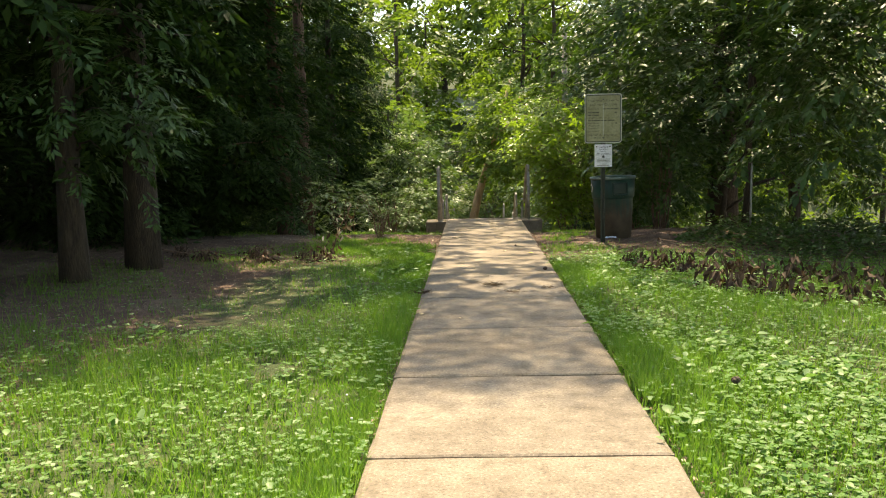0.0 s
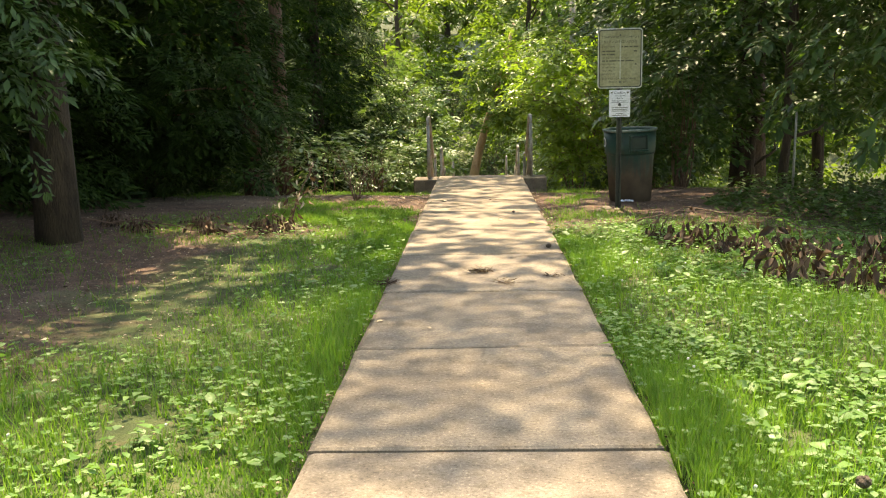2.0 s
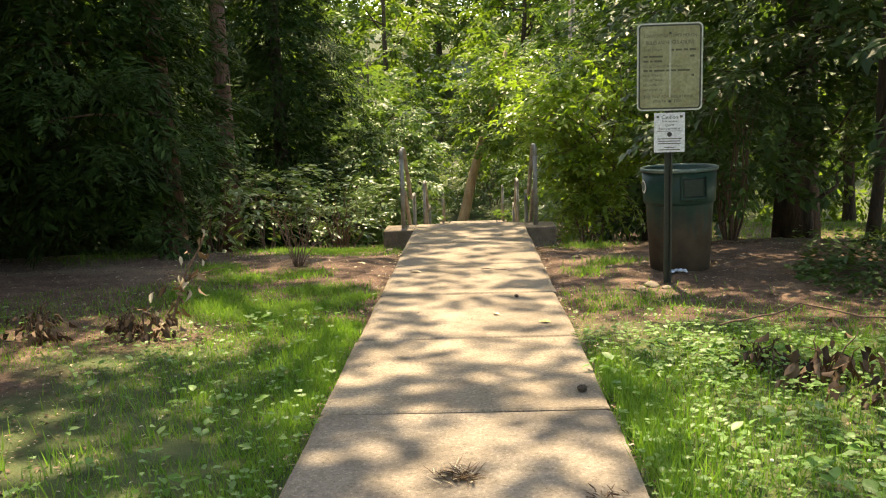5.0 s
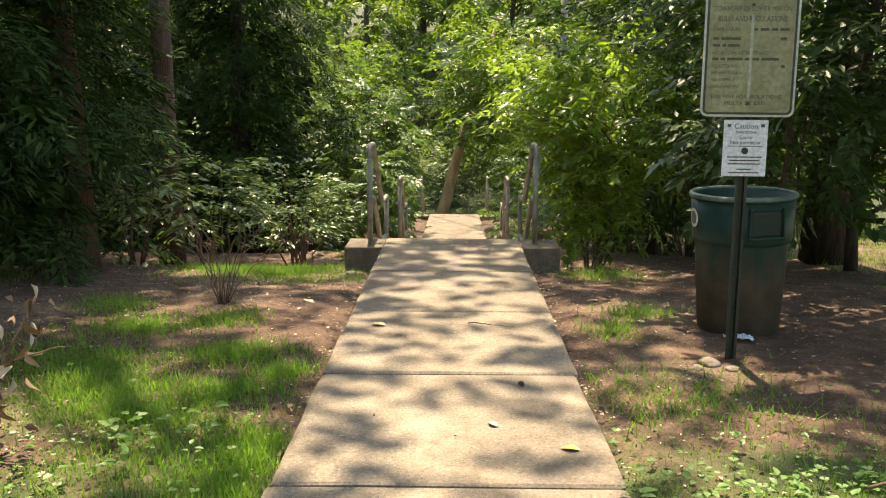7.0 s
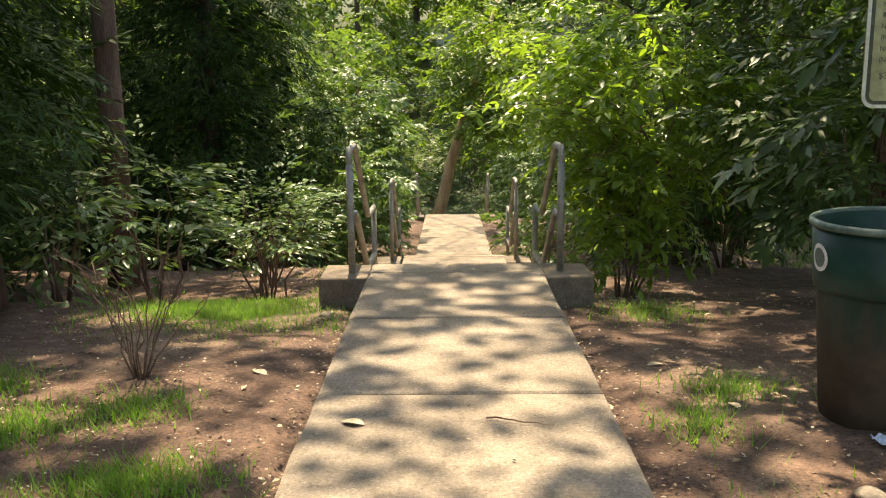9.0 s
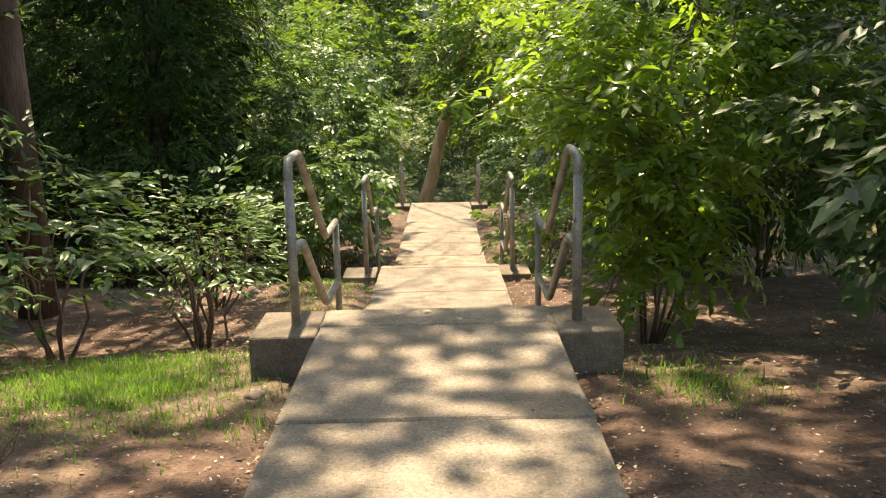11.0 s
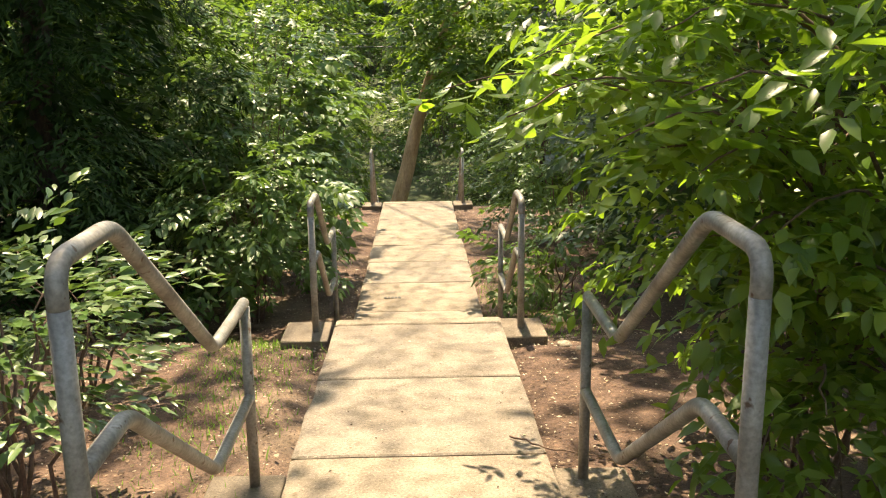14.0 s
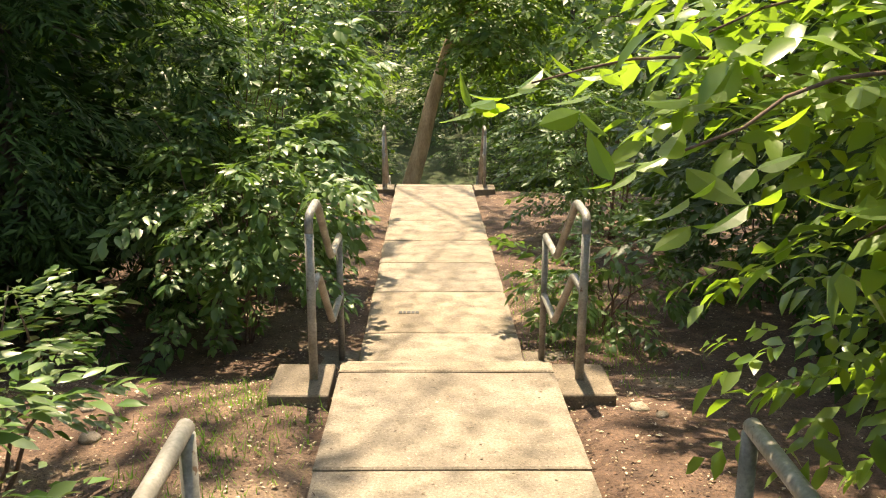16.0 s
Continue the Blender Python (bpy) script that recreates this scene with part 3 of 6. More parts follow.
def park_sign(x, y, z):
    ob = empty("park_sign", pose(x, y, z, 0, 0.3, -3), "faded park rules sign with a white notice on a dark post", "sign")
    bm = bmesh.new()
    # U-shaped steel channel post
    outline = [(-0.028, 0.012), (-0.028, 0.0), (-0.014, 0.0), (-0.012, 0.026), (0.012, 0.026), (0.014, 0.0), (0.028, 0.0), (0.028, 0.012), (0.018, 0.012), (0.016, 0.034), (-0.016, 0.034), (-0.018, 0.012)]
    low = [bm.verts.new((a, b, -0.1)) for a, b in outline]
    face = bm.faces.new(low)
    e = bmesh.ops.extrude_face_region(bm, geom=[face])
    bmesh.ops.translate(bm, verts=[v for v in e["geom"] if isinstance(v, bmesh.types.BMVert)], vec=(0, 0, 1.93))
    bmesh.ops.recalc_face_normals(bm, faces=bm.faces[:])
    part("post", bm, POST_PAINT, ob)
    board = part("sign_board", plate(0.457, 0.61, 0.035, 0.004), SIGN_FACE, ob, "rules board dulled by green grime")
    board.location = (0, -0.008, 1.545)
    part("pale_edge", frame_ring(0.456, 0.609, 0.035, 0.010, 0.0008), SIGN_RIM, board).location = (0, -0.003, 0)
    part("dark_border", frame_ring(0.434, 0.587, 0.028, 0.011, 0.0008), SIGN_INK, board).location = (0, -0.003, 0)
    text_part("TOWNSHIP OF LOWER MERION", 0.033, (0, -0.0032, 0.216), DIM_INK, board, wide=0.37)
    text_part("RULES AND REGULATIONS", 0.038, (0, -0.0032, 0.168), DIM_INK, board, wide=0.33)
    text_part("PARK HOURS", 0.024, (-0.118, -0.0032, 0.118), DIM_INK, board, wide=0.125)
    for x, w in ((0.012, 0.035), (0.062, 0.04), (0.11, 0.03), (0.158, 0.045)):
        bar_part(w, 0.013, (x, -0.0032, 0.118), DIM_INK, board)
    for z, pieces in ((0.0735, (0.028, 0.095)), (0.041, (0.035, 0.018, 0.055)), (-0.024, (0.03, 0.022, 0.075, 0.07, 0.085))):
        x = -0.183
        for w in pieces:
            bar_part(w, 0.013, (x + w / 2, -0.0032, z), DIM_INK, board)
            x += w + 0.010
    for words, z, w in (("NO ALCOHOLIC BEVERAGES", 0.005, 0.27), ("NO LITTERING", -0.059, 0.124), ("(NO HAY BASURA)", -0.091, 0.148), ("NO ANIMALS", -0.125, 0.112), ("(NO ANIMALES)", -0.159, 0.132)):
        text_part(words, 0.023, (-0.184 + w / 2, -0.0032, z), DIM_INK, board, wide=w)
    bar_part(0.03, 0.015, (0.155, -0.0032, 0.0735), DIM_INK, board)
    bar_part(0.018, 0.015, (0.160, -0.0032, -0.059), DIM_INK, board)
    text_part("$300 FINE FOR VIOLATIONS", 0.027, (-0.010, -0.0032, -0.207), DIM_INK, board, wide=0.345)
    text_part("MULTA DE $300", 0.027, (-0.014, -0.0032, -0.238), DIM_INK, board, wide=0.195)
    streak = part("bleached_streak", block(0.014, 0.0008, 0.40, (0, 0, -0.24), 0), PALE_GRIME, board, "pale rain streak below the bolt")
    streak.location = (0.003, -0.0034, 0.03)
    for dz in (0.235, -0.24):
        bm = bmesh.new()
        bmesh.ops.create_cone(bm, cap_ends=True, segments=10, radius1=0.009, radius2=0.007, depth=0.006, matrix=Matrix.Rotation(radians(90), 4, "X"))
        part("bolt", bm, SIGN_INK, board).location = (0.002, -0.006, dz)
    sheet = part("notice", plate(0.216, 0.279, 0.004, 0.003), PAPER, ob, "white notice sheet with black print")
    sheet.location = (0.002, -0.009, 1.085)
    text_part("Caution", 0.036, (0, -0.0025, 0.108), BLACK_INK, sheet)
    text_part("Interactive", 0.024, (0, -0.0025, 0.080), BLACK_INK, sheet)
    text_part("Sports", 0.024, (0, -0.0025, 0.054), BLACK_INK, sheet)
    text_part("Not permitted", 0.025, (0, -0.0025, 0.028), BLACK_INK, sheet)
    bar_part(0.17, 0.003, (0, -0.0025, 0.010), BLACK_INK, sheet)
    bm = bmesh.new()
    bmesh.ops.create_cone(bm, cap_ends=True, segments=20, radius1=0.017, radius2=0.017, depth=0.0012, matrix=Matrix.Rotation(radians(90), 4, "X"))
    part("printed_disc", bm, BLACK_INK, sheet).location = (0, -0.0025, -0.013)
    for k, w in enumerate((0.17, 0.15, 0.16, 0.07, 0.15)):
        bar_part(w, 0.006, (0, -0.0025, -0.044 - 0.017 * k - (0.01 if k > 2 else 0)), DIM_INK, sheet)
    for sx in (-1, 1):
        bar_part(0.018, 0.016, (sx * 0.082, -0.0025, 0.112), DIM_INK, sheet, "printed_mark")


park_sign(1.46, 11.60, -0.218)


def lathe(profile, segments=40):
    bm = bmesh.new()
    rings = []
    for r, z in profile:
        rings.append([bm.verts.new((r * math.cos(2 * math.pi * k / segments), r * math.sin(2 * math.pi * k / segments), z)) for k in range(segments)])
    for a, b in zip(rings, rings[1:]):
        for k in range(segments):
            bm.faces.new((a[k], a[(k + 1) % segments], b[(k + 1) % segments], b[k]))
    return bm, rings


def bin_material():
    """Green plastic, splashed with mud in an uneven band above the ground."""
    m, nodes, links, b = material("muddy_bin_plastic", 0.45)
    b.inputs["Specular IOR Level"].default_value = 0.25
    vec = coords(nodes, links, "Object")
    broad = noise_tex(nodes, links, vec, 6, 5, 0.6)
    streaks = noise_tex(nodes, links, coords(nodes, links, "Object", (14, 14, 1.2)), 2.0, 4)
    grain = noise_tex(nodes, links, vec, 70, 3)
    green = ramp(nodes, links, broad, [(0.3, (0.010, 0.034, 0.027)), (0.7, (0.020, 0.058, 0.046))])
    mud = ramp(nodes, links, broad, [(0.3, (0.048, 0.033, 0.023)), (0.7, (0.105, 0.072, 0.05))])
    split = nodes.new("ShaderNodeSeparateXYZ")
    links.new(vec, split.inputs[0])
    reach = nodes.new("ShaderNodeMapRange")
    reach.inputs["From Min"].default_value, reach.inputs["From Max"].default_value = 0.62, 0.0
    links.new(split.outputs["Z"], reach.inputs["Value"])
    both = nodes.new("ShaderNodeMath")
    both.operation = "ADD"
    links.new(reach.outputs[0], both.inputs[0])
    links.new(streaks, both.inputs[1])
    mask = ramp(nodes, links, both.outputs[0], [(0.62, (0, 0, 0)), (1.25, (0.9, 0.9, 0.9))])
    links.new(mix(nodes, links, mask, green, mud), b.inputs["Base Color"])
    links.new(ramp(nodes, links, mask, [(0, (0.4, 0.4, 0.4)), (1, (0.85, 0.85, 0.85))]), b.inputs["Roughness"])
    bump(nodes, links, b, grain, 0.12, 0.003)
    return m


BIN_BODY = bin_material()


def litter_bin(x, y, z):
    ob = empty("litter_bin", pose(x, y, z, 1.0, -1.0, 0), "dark green round plastic litter bin with muddy lower half", "litter bin")
    bm, rings = lathe([(0.0, 0.0), (0.218, 0.0), (0.230, 0.012), (0.252, 0.35), (0.262, 0.545)], 48)
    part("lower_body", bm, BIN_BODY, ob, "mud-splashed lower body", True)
    bm, rings = lathe([(0.2625, 0.545), (0.276, 0.552), (0.279, 0.57), (0.290, 0.812), (0.281, 0.812), (0.262, 0.58), (0.246, 0.35), (0.222, 0.03), (0.0, 0.025)], 48)
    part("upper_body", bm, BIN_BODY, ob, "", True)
    bm, rings = lathe([(0.284, 0.800), (0.299, 0.800), (0.304, 0.812), (0.300, 0.825), (0.288, 0.829), (0.280, 0.820), (0.284, 0.800)], 48)
    part("rim", bm, RIM_PLASTIC, ob, "pale scuffed rim", True)
    for ang in (-80, 100):
        turn = pose(0, 0, 0, 0, 0, ang + 90)
        # Solid block; the hollow's shade is put into its darker green.
        pocket = part("handle_recess", block(0.185, 0.012, 0.155, (0, -0.287, 0.60), 0.02), POCKET, ob, "handle recess with its shade put into darker green")
        pocket.matrix_basis = turn
        lip = part("handle", block(0.215, 0.030, 0.022, (0, -0.292, 0.588), 0.008), BIN_BODY, ob)
        lip.matrix_basis = turn
        for sx in (-1, 1):
            cheek = part("handle_cheek", block(0.016, 0.026, 0.17, (sx * 0.098, -0.286, 0.60), 0.007), BIN_BODY, ob)
            cheek.matrix_basis = turn
    a = radians(-174)
    for name, r, off, mat in (("sticker", 0.055, 0.2895, PAPER), ("sticker_print", 0.038, 0.2903, RIM_PLASTIC)):
        bm = bmesh.new()
        bmesh.ops.create_grid(bm, x_segments=10, y_segments=10, size=1.0)
        for v in bm.verts:
            px, py = v.co.x, v.co.y
            u, w = px * math.sqrt(1 - py * py / 2) * r, py * math.sqrt(1 - px * px / 2) * r
            rr = off + 0.0045 * (w / 0.12)
            t = a + u / off
            v.co = Vector((rr * math.cos(t), rr * math.sin(t), 0.685 + w))
        part(name, bm, mat, ob, "round pale sticker" if name == "sticker" else "", True)


litter_bin(1.70, 12.28, -0.25)


# ---- trees and shrubs ----
def shoot_plan(kind, rng):
    """One flat twig of unit length along +x: the stalk ends, directions and lengths of its leaves."""
    at, run, size = [], [], []
    if kind == "needle":
        for i in range(8):
            k = 0.06 + 0.86 * i / 7
            for s in (-1, 1):
                reach, ang = 0.44 * (1 - k) ** 0.75 + 0.07, radians(rng.uniform(32, 58))
                for j in range(3):
                    u, turn = reach * (j + 0.5) / 3, ang + radians(rng.uniform(-38, 38))
                    at.append((k + u * math.cos(ang), s * u * math.sin(ang), rng.normal(0, 0.02)))
                    run.append((math.cos(turn), s * math.sin(turn), rng.normal(-0.1, 0.15)))
                    size.append(rng.uniform(0.15, 0.22))
    elif kind == "broad":
        for i in range(6):
            k = 0.05 + 0.85 * i / 5
            for s in (-1, 1):
                reach, ang = 0.42 * (1 - k) + 0.06, radians(rng.uniform(38, 62))
                for j in range(3):
                    u, turn = reach * (j + 0.4) / 3, ang + radians(rng.uniform(-45, 45))
                    at.append((k + u * math.cos(ang), s * u * math.sin(ang), rng.normal(0, 0.03)))
                    run.append((math.cos(turn), s * math.sin(turn), rng.normal(-0.15, 0.2)))
                    size.append(rng.uniform(0.15, 0.25))
        at.append((0.95, 0, 0)), run.append((1, 0, -0.2)), size.append(0.24)
    else:  # compound leaves: opposed leaflets and one at the end of each leaf stalk
        for i in range(8):
            k, s = 0.08 + 0.84 * i / 7, (-1) ** i
            reach, ang = 0.42, radians(rng.uniform(35, 75)) * (0.35 if i == 7 else 1)
            c, n = math.cos(ang), s * math.sin(ang)
            tilt = rng.normal(-0.12, 0.12)
            for u in (0.42, 0.72):
                for e in (-1, 1):
                    at.append((k + reach * u * c, reach * u * n, reach * u * tilt))
                    run.append((0.55 * c - e * 0.85 * n, 0.55 * n + e * 0.85 * c, tilt + rng.normal(0, 0.15)))
                    size.append(rng.uniform(0.14, 0.19))
            at.append((k + reach * c, reach * n, reach * tilt)), run.append((c, n, tilt - 0.15)), size.append(rng.uniform(0.18, 0.23))
    return np.array(at), np.array(run), np.array(size)


def boughs(tips, out, length, kind, ratio, rng, droop=0.3, roll=0.3, shape="diamond", flat=0.22, curl=0.2, fold=0.15):
    """Leafy flat twigs that start at tips and run outward, hanging a little at their ends."""
    plans = [shoot_plan(kind, rng) for _ in range(5)]
    pick = rng.integers(0, 5, len(tips))
    d = out / (np.linalg.norm(out, axis=1, keepdims=True) + 1e-9)
    d = d + rng.normal(0, 0.22, d.shape)
    d[:, 2] -= droop * rng.uniform(0.3, 1.3, len(d))
    d /= np.linalg.norm(d, axis=1, keepdims=True)
    side = np.cross([0, 0, 1.0], d)
    side /= np.linalg.norm(side, axis=1, keepdims=True) + 1e-9
    up = np.cross(d, side)
    r = rng.normal(0, roll, len(d))[:, None]
    side, up = side * np.cos(r) + up * np.sin(r), up * np.cos(r) - side * np.sin(r)
    L = length * rng.uniform(0.65, 1.3, len(d))
    ats, runs, ups, sizes = [], [], [], []
    for k, (p, q, w) in enumerate(plans):
        m = pick == k
        if not m.any():
            continue
        D, S, U, l = d[m][:, None], side[m][:, None], up[m][:, None], L[m][:, None, None]
        lift = p[:, 2] - curl * (p[:, 0] ** 2 + 1.5 * p[:, 1] ** 2)
        ats.append((tips[m][:, None] + l * (D * p[None, :, :1] + S * p[None, :, 1:2] + U * lift[None, :, None])).reshape(-1, 3))
        dip = q[:, 2] - 2 * curl * p[:, 0] * q[:, 0]
        runs.append((D * q[None, :, :1] + S * q[None, :, 1:2] + U * dip[None, :, None]).reshape(-1, 3))
        ups.append((U + rng.normal(0, flat, (m.sum(), len(p), 3))).reshape(-1, 3))
        sizes.append((L[m][:, None] * w[None] * rng.uniform(0.8, 1.2, (m.sum(), len(p)))).ravel())
    size = np.concatenate(sizes)
    return leaf_arrays(np.vstack(ats), np.vstack(runs), np.vstack(ups), size, size * ratio, fold, shape)


def conifer(x, y, height, radius, trunk_r, count, length, seed, label, clear=0.15, shift=(0, 0), group="dark conifers", bark=BARK, ratio=0.24, mat=DARK_LEAF, eye=5.5, name="conifer"):
    """A straight trunk, tiers of drooping boughs from near the ground upward, and thick old growth inside."""
    rng = np.random.default_rng(seed)
    ob = empty(name, pose(x, y, float(ground_z(x, y)) - 0.04), label, "conifer", group)
    c = np.array([shift[0], shift[1]])
    tube("trunk", [(0, 0, -0.1), (c[0] * 0.1, c[1] * 0.1, height * 0.3), (c[0] * 0.3, c[1] * 0.3, height * 0.95)], [trunk_r * 1.2, trunk_r * 0.85, 0.02], bark, ob, 12)

    def spread(h, a):
        body = np.clip((height - h) / height, 0, 1) ** 0.62 * np.clip(0.62 + (h - clear) * 0.45, 0, 1)
        return radius * body * (1 + 0.16 * np.sin(3 * a + h * 1.7 + seed) + 0.12 * np.sin(5 * a - h * 3.1) + 0.10 * np.sin(h * 5.2 + a))
    n_top = count // 5
    h = np.concatenate([clear + (min(eye, height) - clear) * rng.random(count), eye + (height - eye) * rng.random(n_top) ** 1.4])
    a = rng.uniform(0, 2 * np.pi, len(h))
    h = h + 0.10 * np.sin(h * 9 + 2 * np.sin(2 * a))          # boughs gather in tiers
    r = np.clip(spread(h, a) * (0.45 + 0.55 * rng.random(len(h)) ** 0.45) - 0.55 * length, 0.05, None)
    tips = np.concatenate([np.stack([np.cos(a), np.sin(a)], 1) * r[:, None] + c * 0.9, h[:, None]], 1)
    out = np.stack([np.cos(a), np.sin(a), np.full(len(a), 0.05)], 1)
    v, f = boughs(tips, out, length, "needle", ratio, rng, 0.4, 0.35)
    mesh_object("crown", v, f, mat, ob)
    m = 4200
    h = clear + 0.1 + (height * 0.8 - clear) * rng.random(m) ** 1.5
    a = rng.uniform(0, 2 * np.pi, m)
    r = spread(h, a) * np.sqrt(rng.random(m)) * 0.6
    at = np.stack([np.cos(a) * r + c[0] * 0.9, np.sin(a) * r + c[1] * 0.9, h], 1)
    run = np.stack([np.cos(a), np.sin(a), rng.uniform(-1.2, 0.1, m)], 1)
    size = rng.uniform(0.12, 0.22, m)
    v, f = leaf_arrays(at, run, rng.normal(0, 0.6, (m, 3)) + np.array([0, 0, 1.0]), size, size * 0.5)
    mesh_object("inner_growth", v, f, mat, ob)
    for i in range(12):
        b = 2.4 * i
        z = clear + 0.3 + i * 0.35
        e = spread(z, b) * 0.75
        tube("limb", wander((0, 0, z), (math.cos(b) * e + c[0] * 0.9, math.sin(b) * e + c[1] * 0.9, z - 0.05), 6, 0.2, 0.08, rng), np.linspace(0.022, 0.005, 6), bark, ob, 5)
    return ob


def shade_canopy(ob, start, x0, x1, y0, y1, z, cover, seed, radius=0.33):
    """Unseen high leaf clusters added on an old tree to shade a stretch of ground, with gaps between them, on their own
    limbs. A radius of 0 spreads single leaves evenly.
    """
    rng = np.random.default_rng(seed)
    o = np.array(ob.location)
    area = (x1 - x0) * (y1 - y0)
    per = int(36 * (radius / 0.42) ** 2) + 1
    n = max(3, int(area * -math.log(1 - cover) / (math.pi * radius ** 2 if radius else 0.0017)))
    mid = np.stack([rng.uniform(x0, x1, n), rng.uniform(y0, y1, n), z + rng.normal(0, 0.5, n)], 1) - o
    for i in range(3):
        tube("limb", wander(np.array(start) - o, mid[i * n // 3], 9, 0.9, 0.3, rng), np.linspace(0.06, 0.008, 9), BARK, ob, 7)
    a, r = rng.uniform(0, 2 * np.pi, (n, per)), radius * 1.05 * np.sqrt(rng.random((n, per)))
    at = mid[:, None] + np.stack([np.cos(a) * r, np.sin(a) * r, rng.normal(0, 0.12, (n, per))], -1)
    run = np.stack([np.cos(a), np.sin(a), rng.normal(-0.2, 0.2, (n, per))], -1)
    size = rng.uniform(0.17, 0.27, n * per) * (1.0 if radius else 0.35)
    v, f = leaf_arrays(at.reshape(-1, 3), run.reshape(-1, 3), rng.normal(0, 0.35, (n * per, 3)) + np.array([0, 0, 1.0]), size, size * 0.58)
    mesh_object("crown", v, f, WOOD_LEAF, ob)


def tree(x, y, height, trunk_r, crown, leaf, ratio, n_sprays, per_spray, spray, mat, bark, label, name="tree", category="tree", group="", seed=1, lean=(0, 0), droop=0.3,
         low=-1.0, limbs=9, shape="diamond", limb_from=0.3, flat=0.35, shell=0.45, kind="", sway=0.05, layers=0):
    """A tapered trunk with limbs and a crown of leaf sprays. crown: (dx, dy, height of its middle, rx, ry, rz)."""
    rng = np.random.default_rng(seed)
    z = float(ground_z(x, y)) - 0.04
    ob = empty(name, pose(x, y, z), label, category, group)
    top = np.array([lean[0], lean[1], height])
    line = wander((0, 0, -0.1), top, 9, height * sway, rng=rng)
    k = np.linspace(0, 1, 9)
    rad = trunk_r * (1 - 0.78 * k)
    rad[0] *= 1.25
    tube("trunk", line, rad, bark, ob, 12)
    c = np.array(crown[:3])
    r = np.array(crown[3:])
    for i in range(limbs):
        h = limb_from + (0.92 - limb_from) * (i + rng.random() * 0.6) / limbs
        start = np.array([np.interp(h, k, line[:, d]) for d in range(3)])
        a = rng.uniform(0, 2 * np.pi) if i else 0.4
        end = c + r * np.array([math.cos(a), math.sin(a), 0]) * rng.uniform(0.55, 0.9)
        end[2] = start[2] + rng.uniform(-0.15, 0.5) * r[2]
        r0 = np.interp(h, k, rad) * 0.5
        tube("limb", wander(start, end, 7, 0.5, 0.12, rng), np.linspace(r0, 0.006, 7), bark, ob, 6)
    tips, out = crown_tips(n_sprays, c, r, rng, shell, low)
    if layers:
        tips[:, 2] = np.round(tips[:, 2] / layers + 0.25 * np.sin(tips[:, 0] * 1.3) * np.cos(tips[:, 1] * 1.1)) * layers + rng.normal(0, 0.05, len(tips))
    if kind:
        v, f = boughs(tips, out, spray[0], kind, ratio, rng, droop, 0.3, shape, flat)
    else:
        v, f = sprays(tips, out, spray[0], spray[1], per_spray, leaf, ratio, droop, rng, shape, flat)
    mesh_object("crown", v, f, mat, ob)
    return ob


def shrub(x, y, height, radius, leaf, ratio, n_sprays, per_spray, spray, mat, label, seed, stems=8, droop=0.25, shape="oval", name="shrub", middle=0.6, group="", bare=0.25, offset=(0, 0), flat=0.4, squash=1.0, shell=0.35, stem=0.011, kind=""):
    """Several thin stems from one foot, and leaf sprays round them."""
    rng = np.random.default_rng(seed)
    z = float(ground_z(x, y)) - 0.02
    ob = empty(name, pose(x, y, z), label, "shrub", group)
    for i in range(stems):
        a = 2 * np.pi * (i + rng.random() * 0.7) / stems
        reach = radius * rng.uniform(0.3, 0.85)
        end = np.array([offset[0] + math.cos(a) * reach, offset[1] + math.sin(a) * reach, height * rng.uniform(0.6, 0.95)])
        tube("stem", wander((math.cos(a) * 0.05, math.sin(a) * 0.05, -0.03), end, 8, 0.35, 0.1, rng), np.linspace(stem * height ** 0.5, 0.003, 8), TWIG, ob, 6)
    rz = height * (1 - bare) / 2
    c = np.array([offset[0], offset[1], height * bare + rz])
    tips, out = crown_tips(n_sprays, c, np.array([radius, radius * squash, rz]), rng, shell)
    if kind:
        v, f = boughs(tips, out, spray[0], kind, ratio, rng, droop, 0.35, shape, flat, 0.06 if kind == "compound" else 0.15)
    else:
        v, f = sprays(tips, out, spray[0], spray[1], per_spray, leaf, ratio, droop, rng, shape, flat)
    mesh_object("foliage", v, f, mat, ob)
    return ob


CONIFER = "dark hemlock with drooping needle sprays to the ground"
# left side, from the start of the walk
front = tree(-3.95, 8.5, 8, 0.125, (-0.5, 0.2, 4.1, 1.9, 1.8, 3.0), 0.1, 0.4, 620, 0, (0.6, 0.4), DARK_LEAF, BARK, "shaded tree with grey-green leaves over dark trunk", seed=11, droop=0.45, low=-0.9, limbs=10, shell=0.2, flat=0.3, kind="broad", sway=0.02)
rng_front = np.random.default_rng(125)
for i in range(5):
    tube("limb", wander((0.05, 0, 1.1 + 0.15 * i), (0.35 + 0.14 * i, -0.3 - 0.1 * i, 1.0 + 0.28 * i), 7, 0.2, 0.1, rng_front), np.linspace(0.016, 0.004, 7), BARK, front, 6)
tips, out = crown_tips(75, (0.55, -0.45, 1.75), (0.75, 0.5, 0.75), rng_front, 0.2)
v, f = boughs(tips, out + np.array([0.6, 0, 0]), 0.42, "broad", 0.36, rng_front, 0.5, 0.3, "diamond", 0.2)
# Low sprays take a lighter green than the crown, for the sky's light.
mesh_object("crown", v, f, SHADE_LEAF, front, "low leaf sprays, grey-green lightened for sky light")
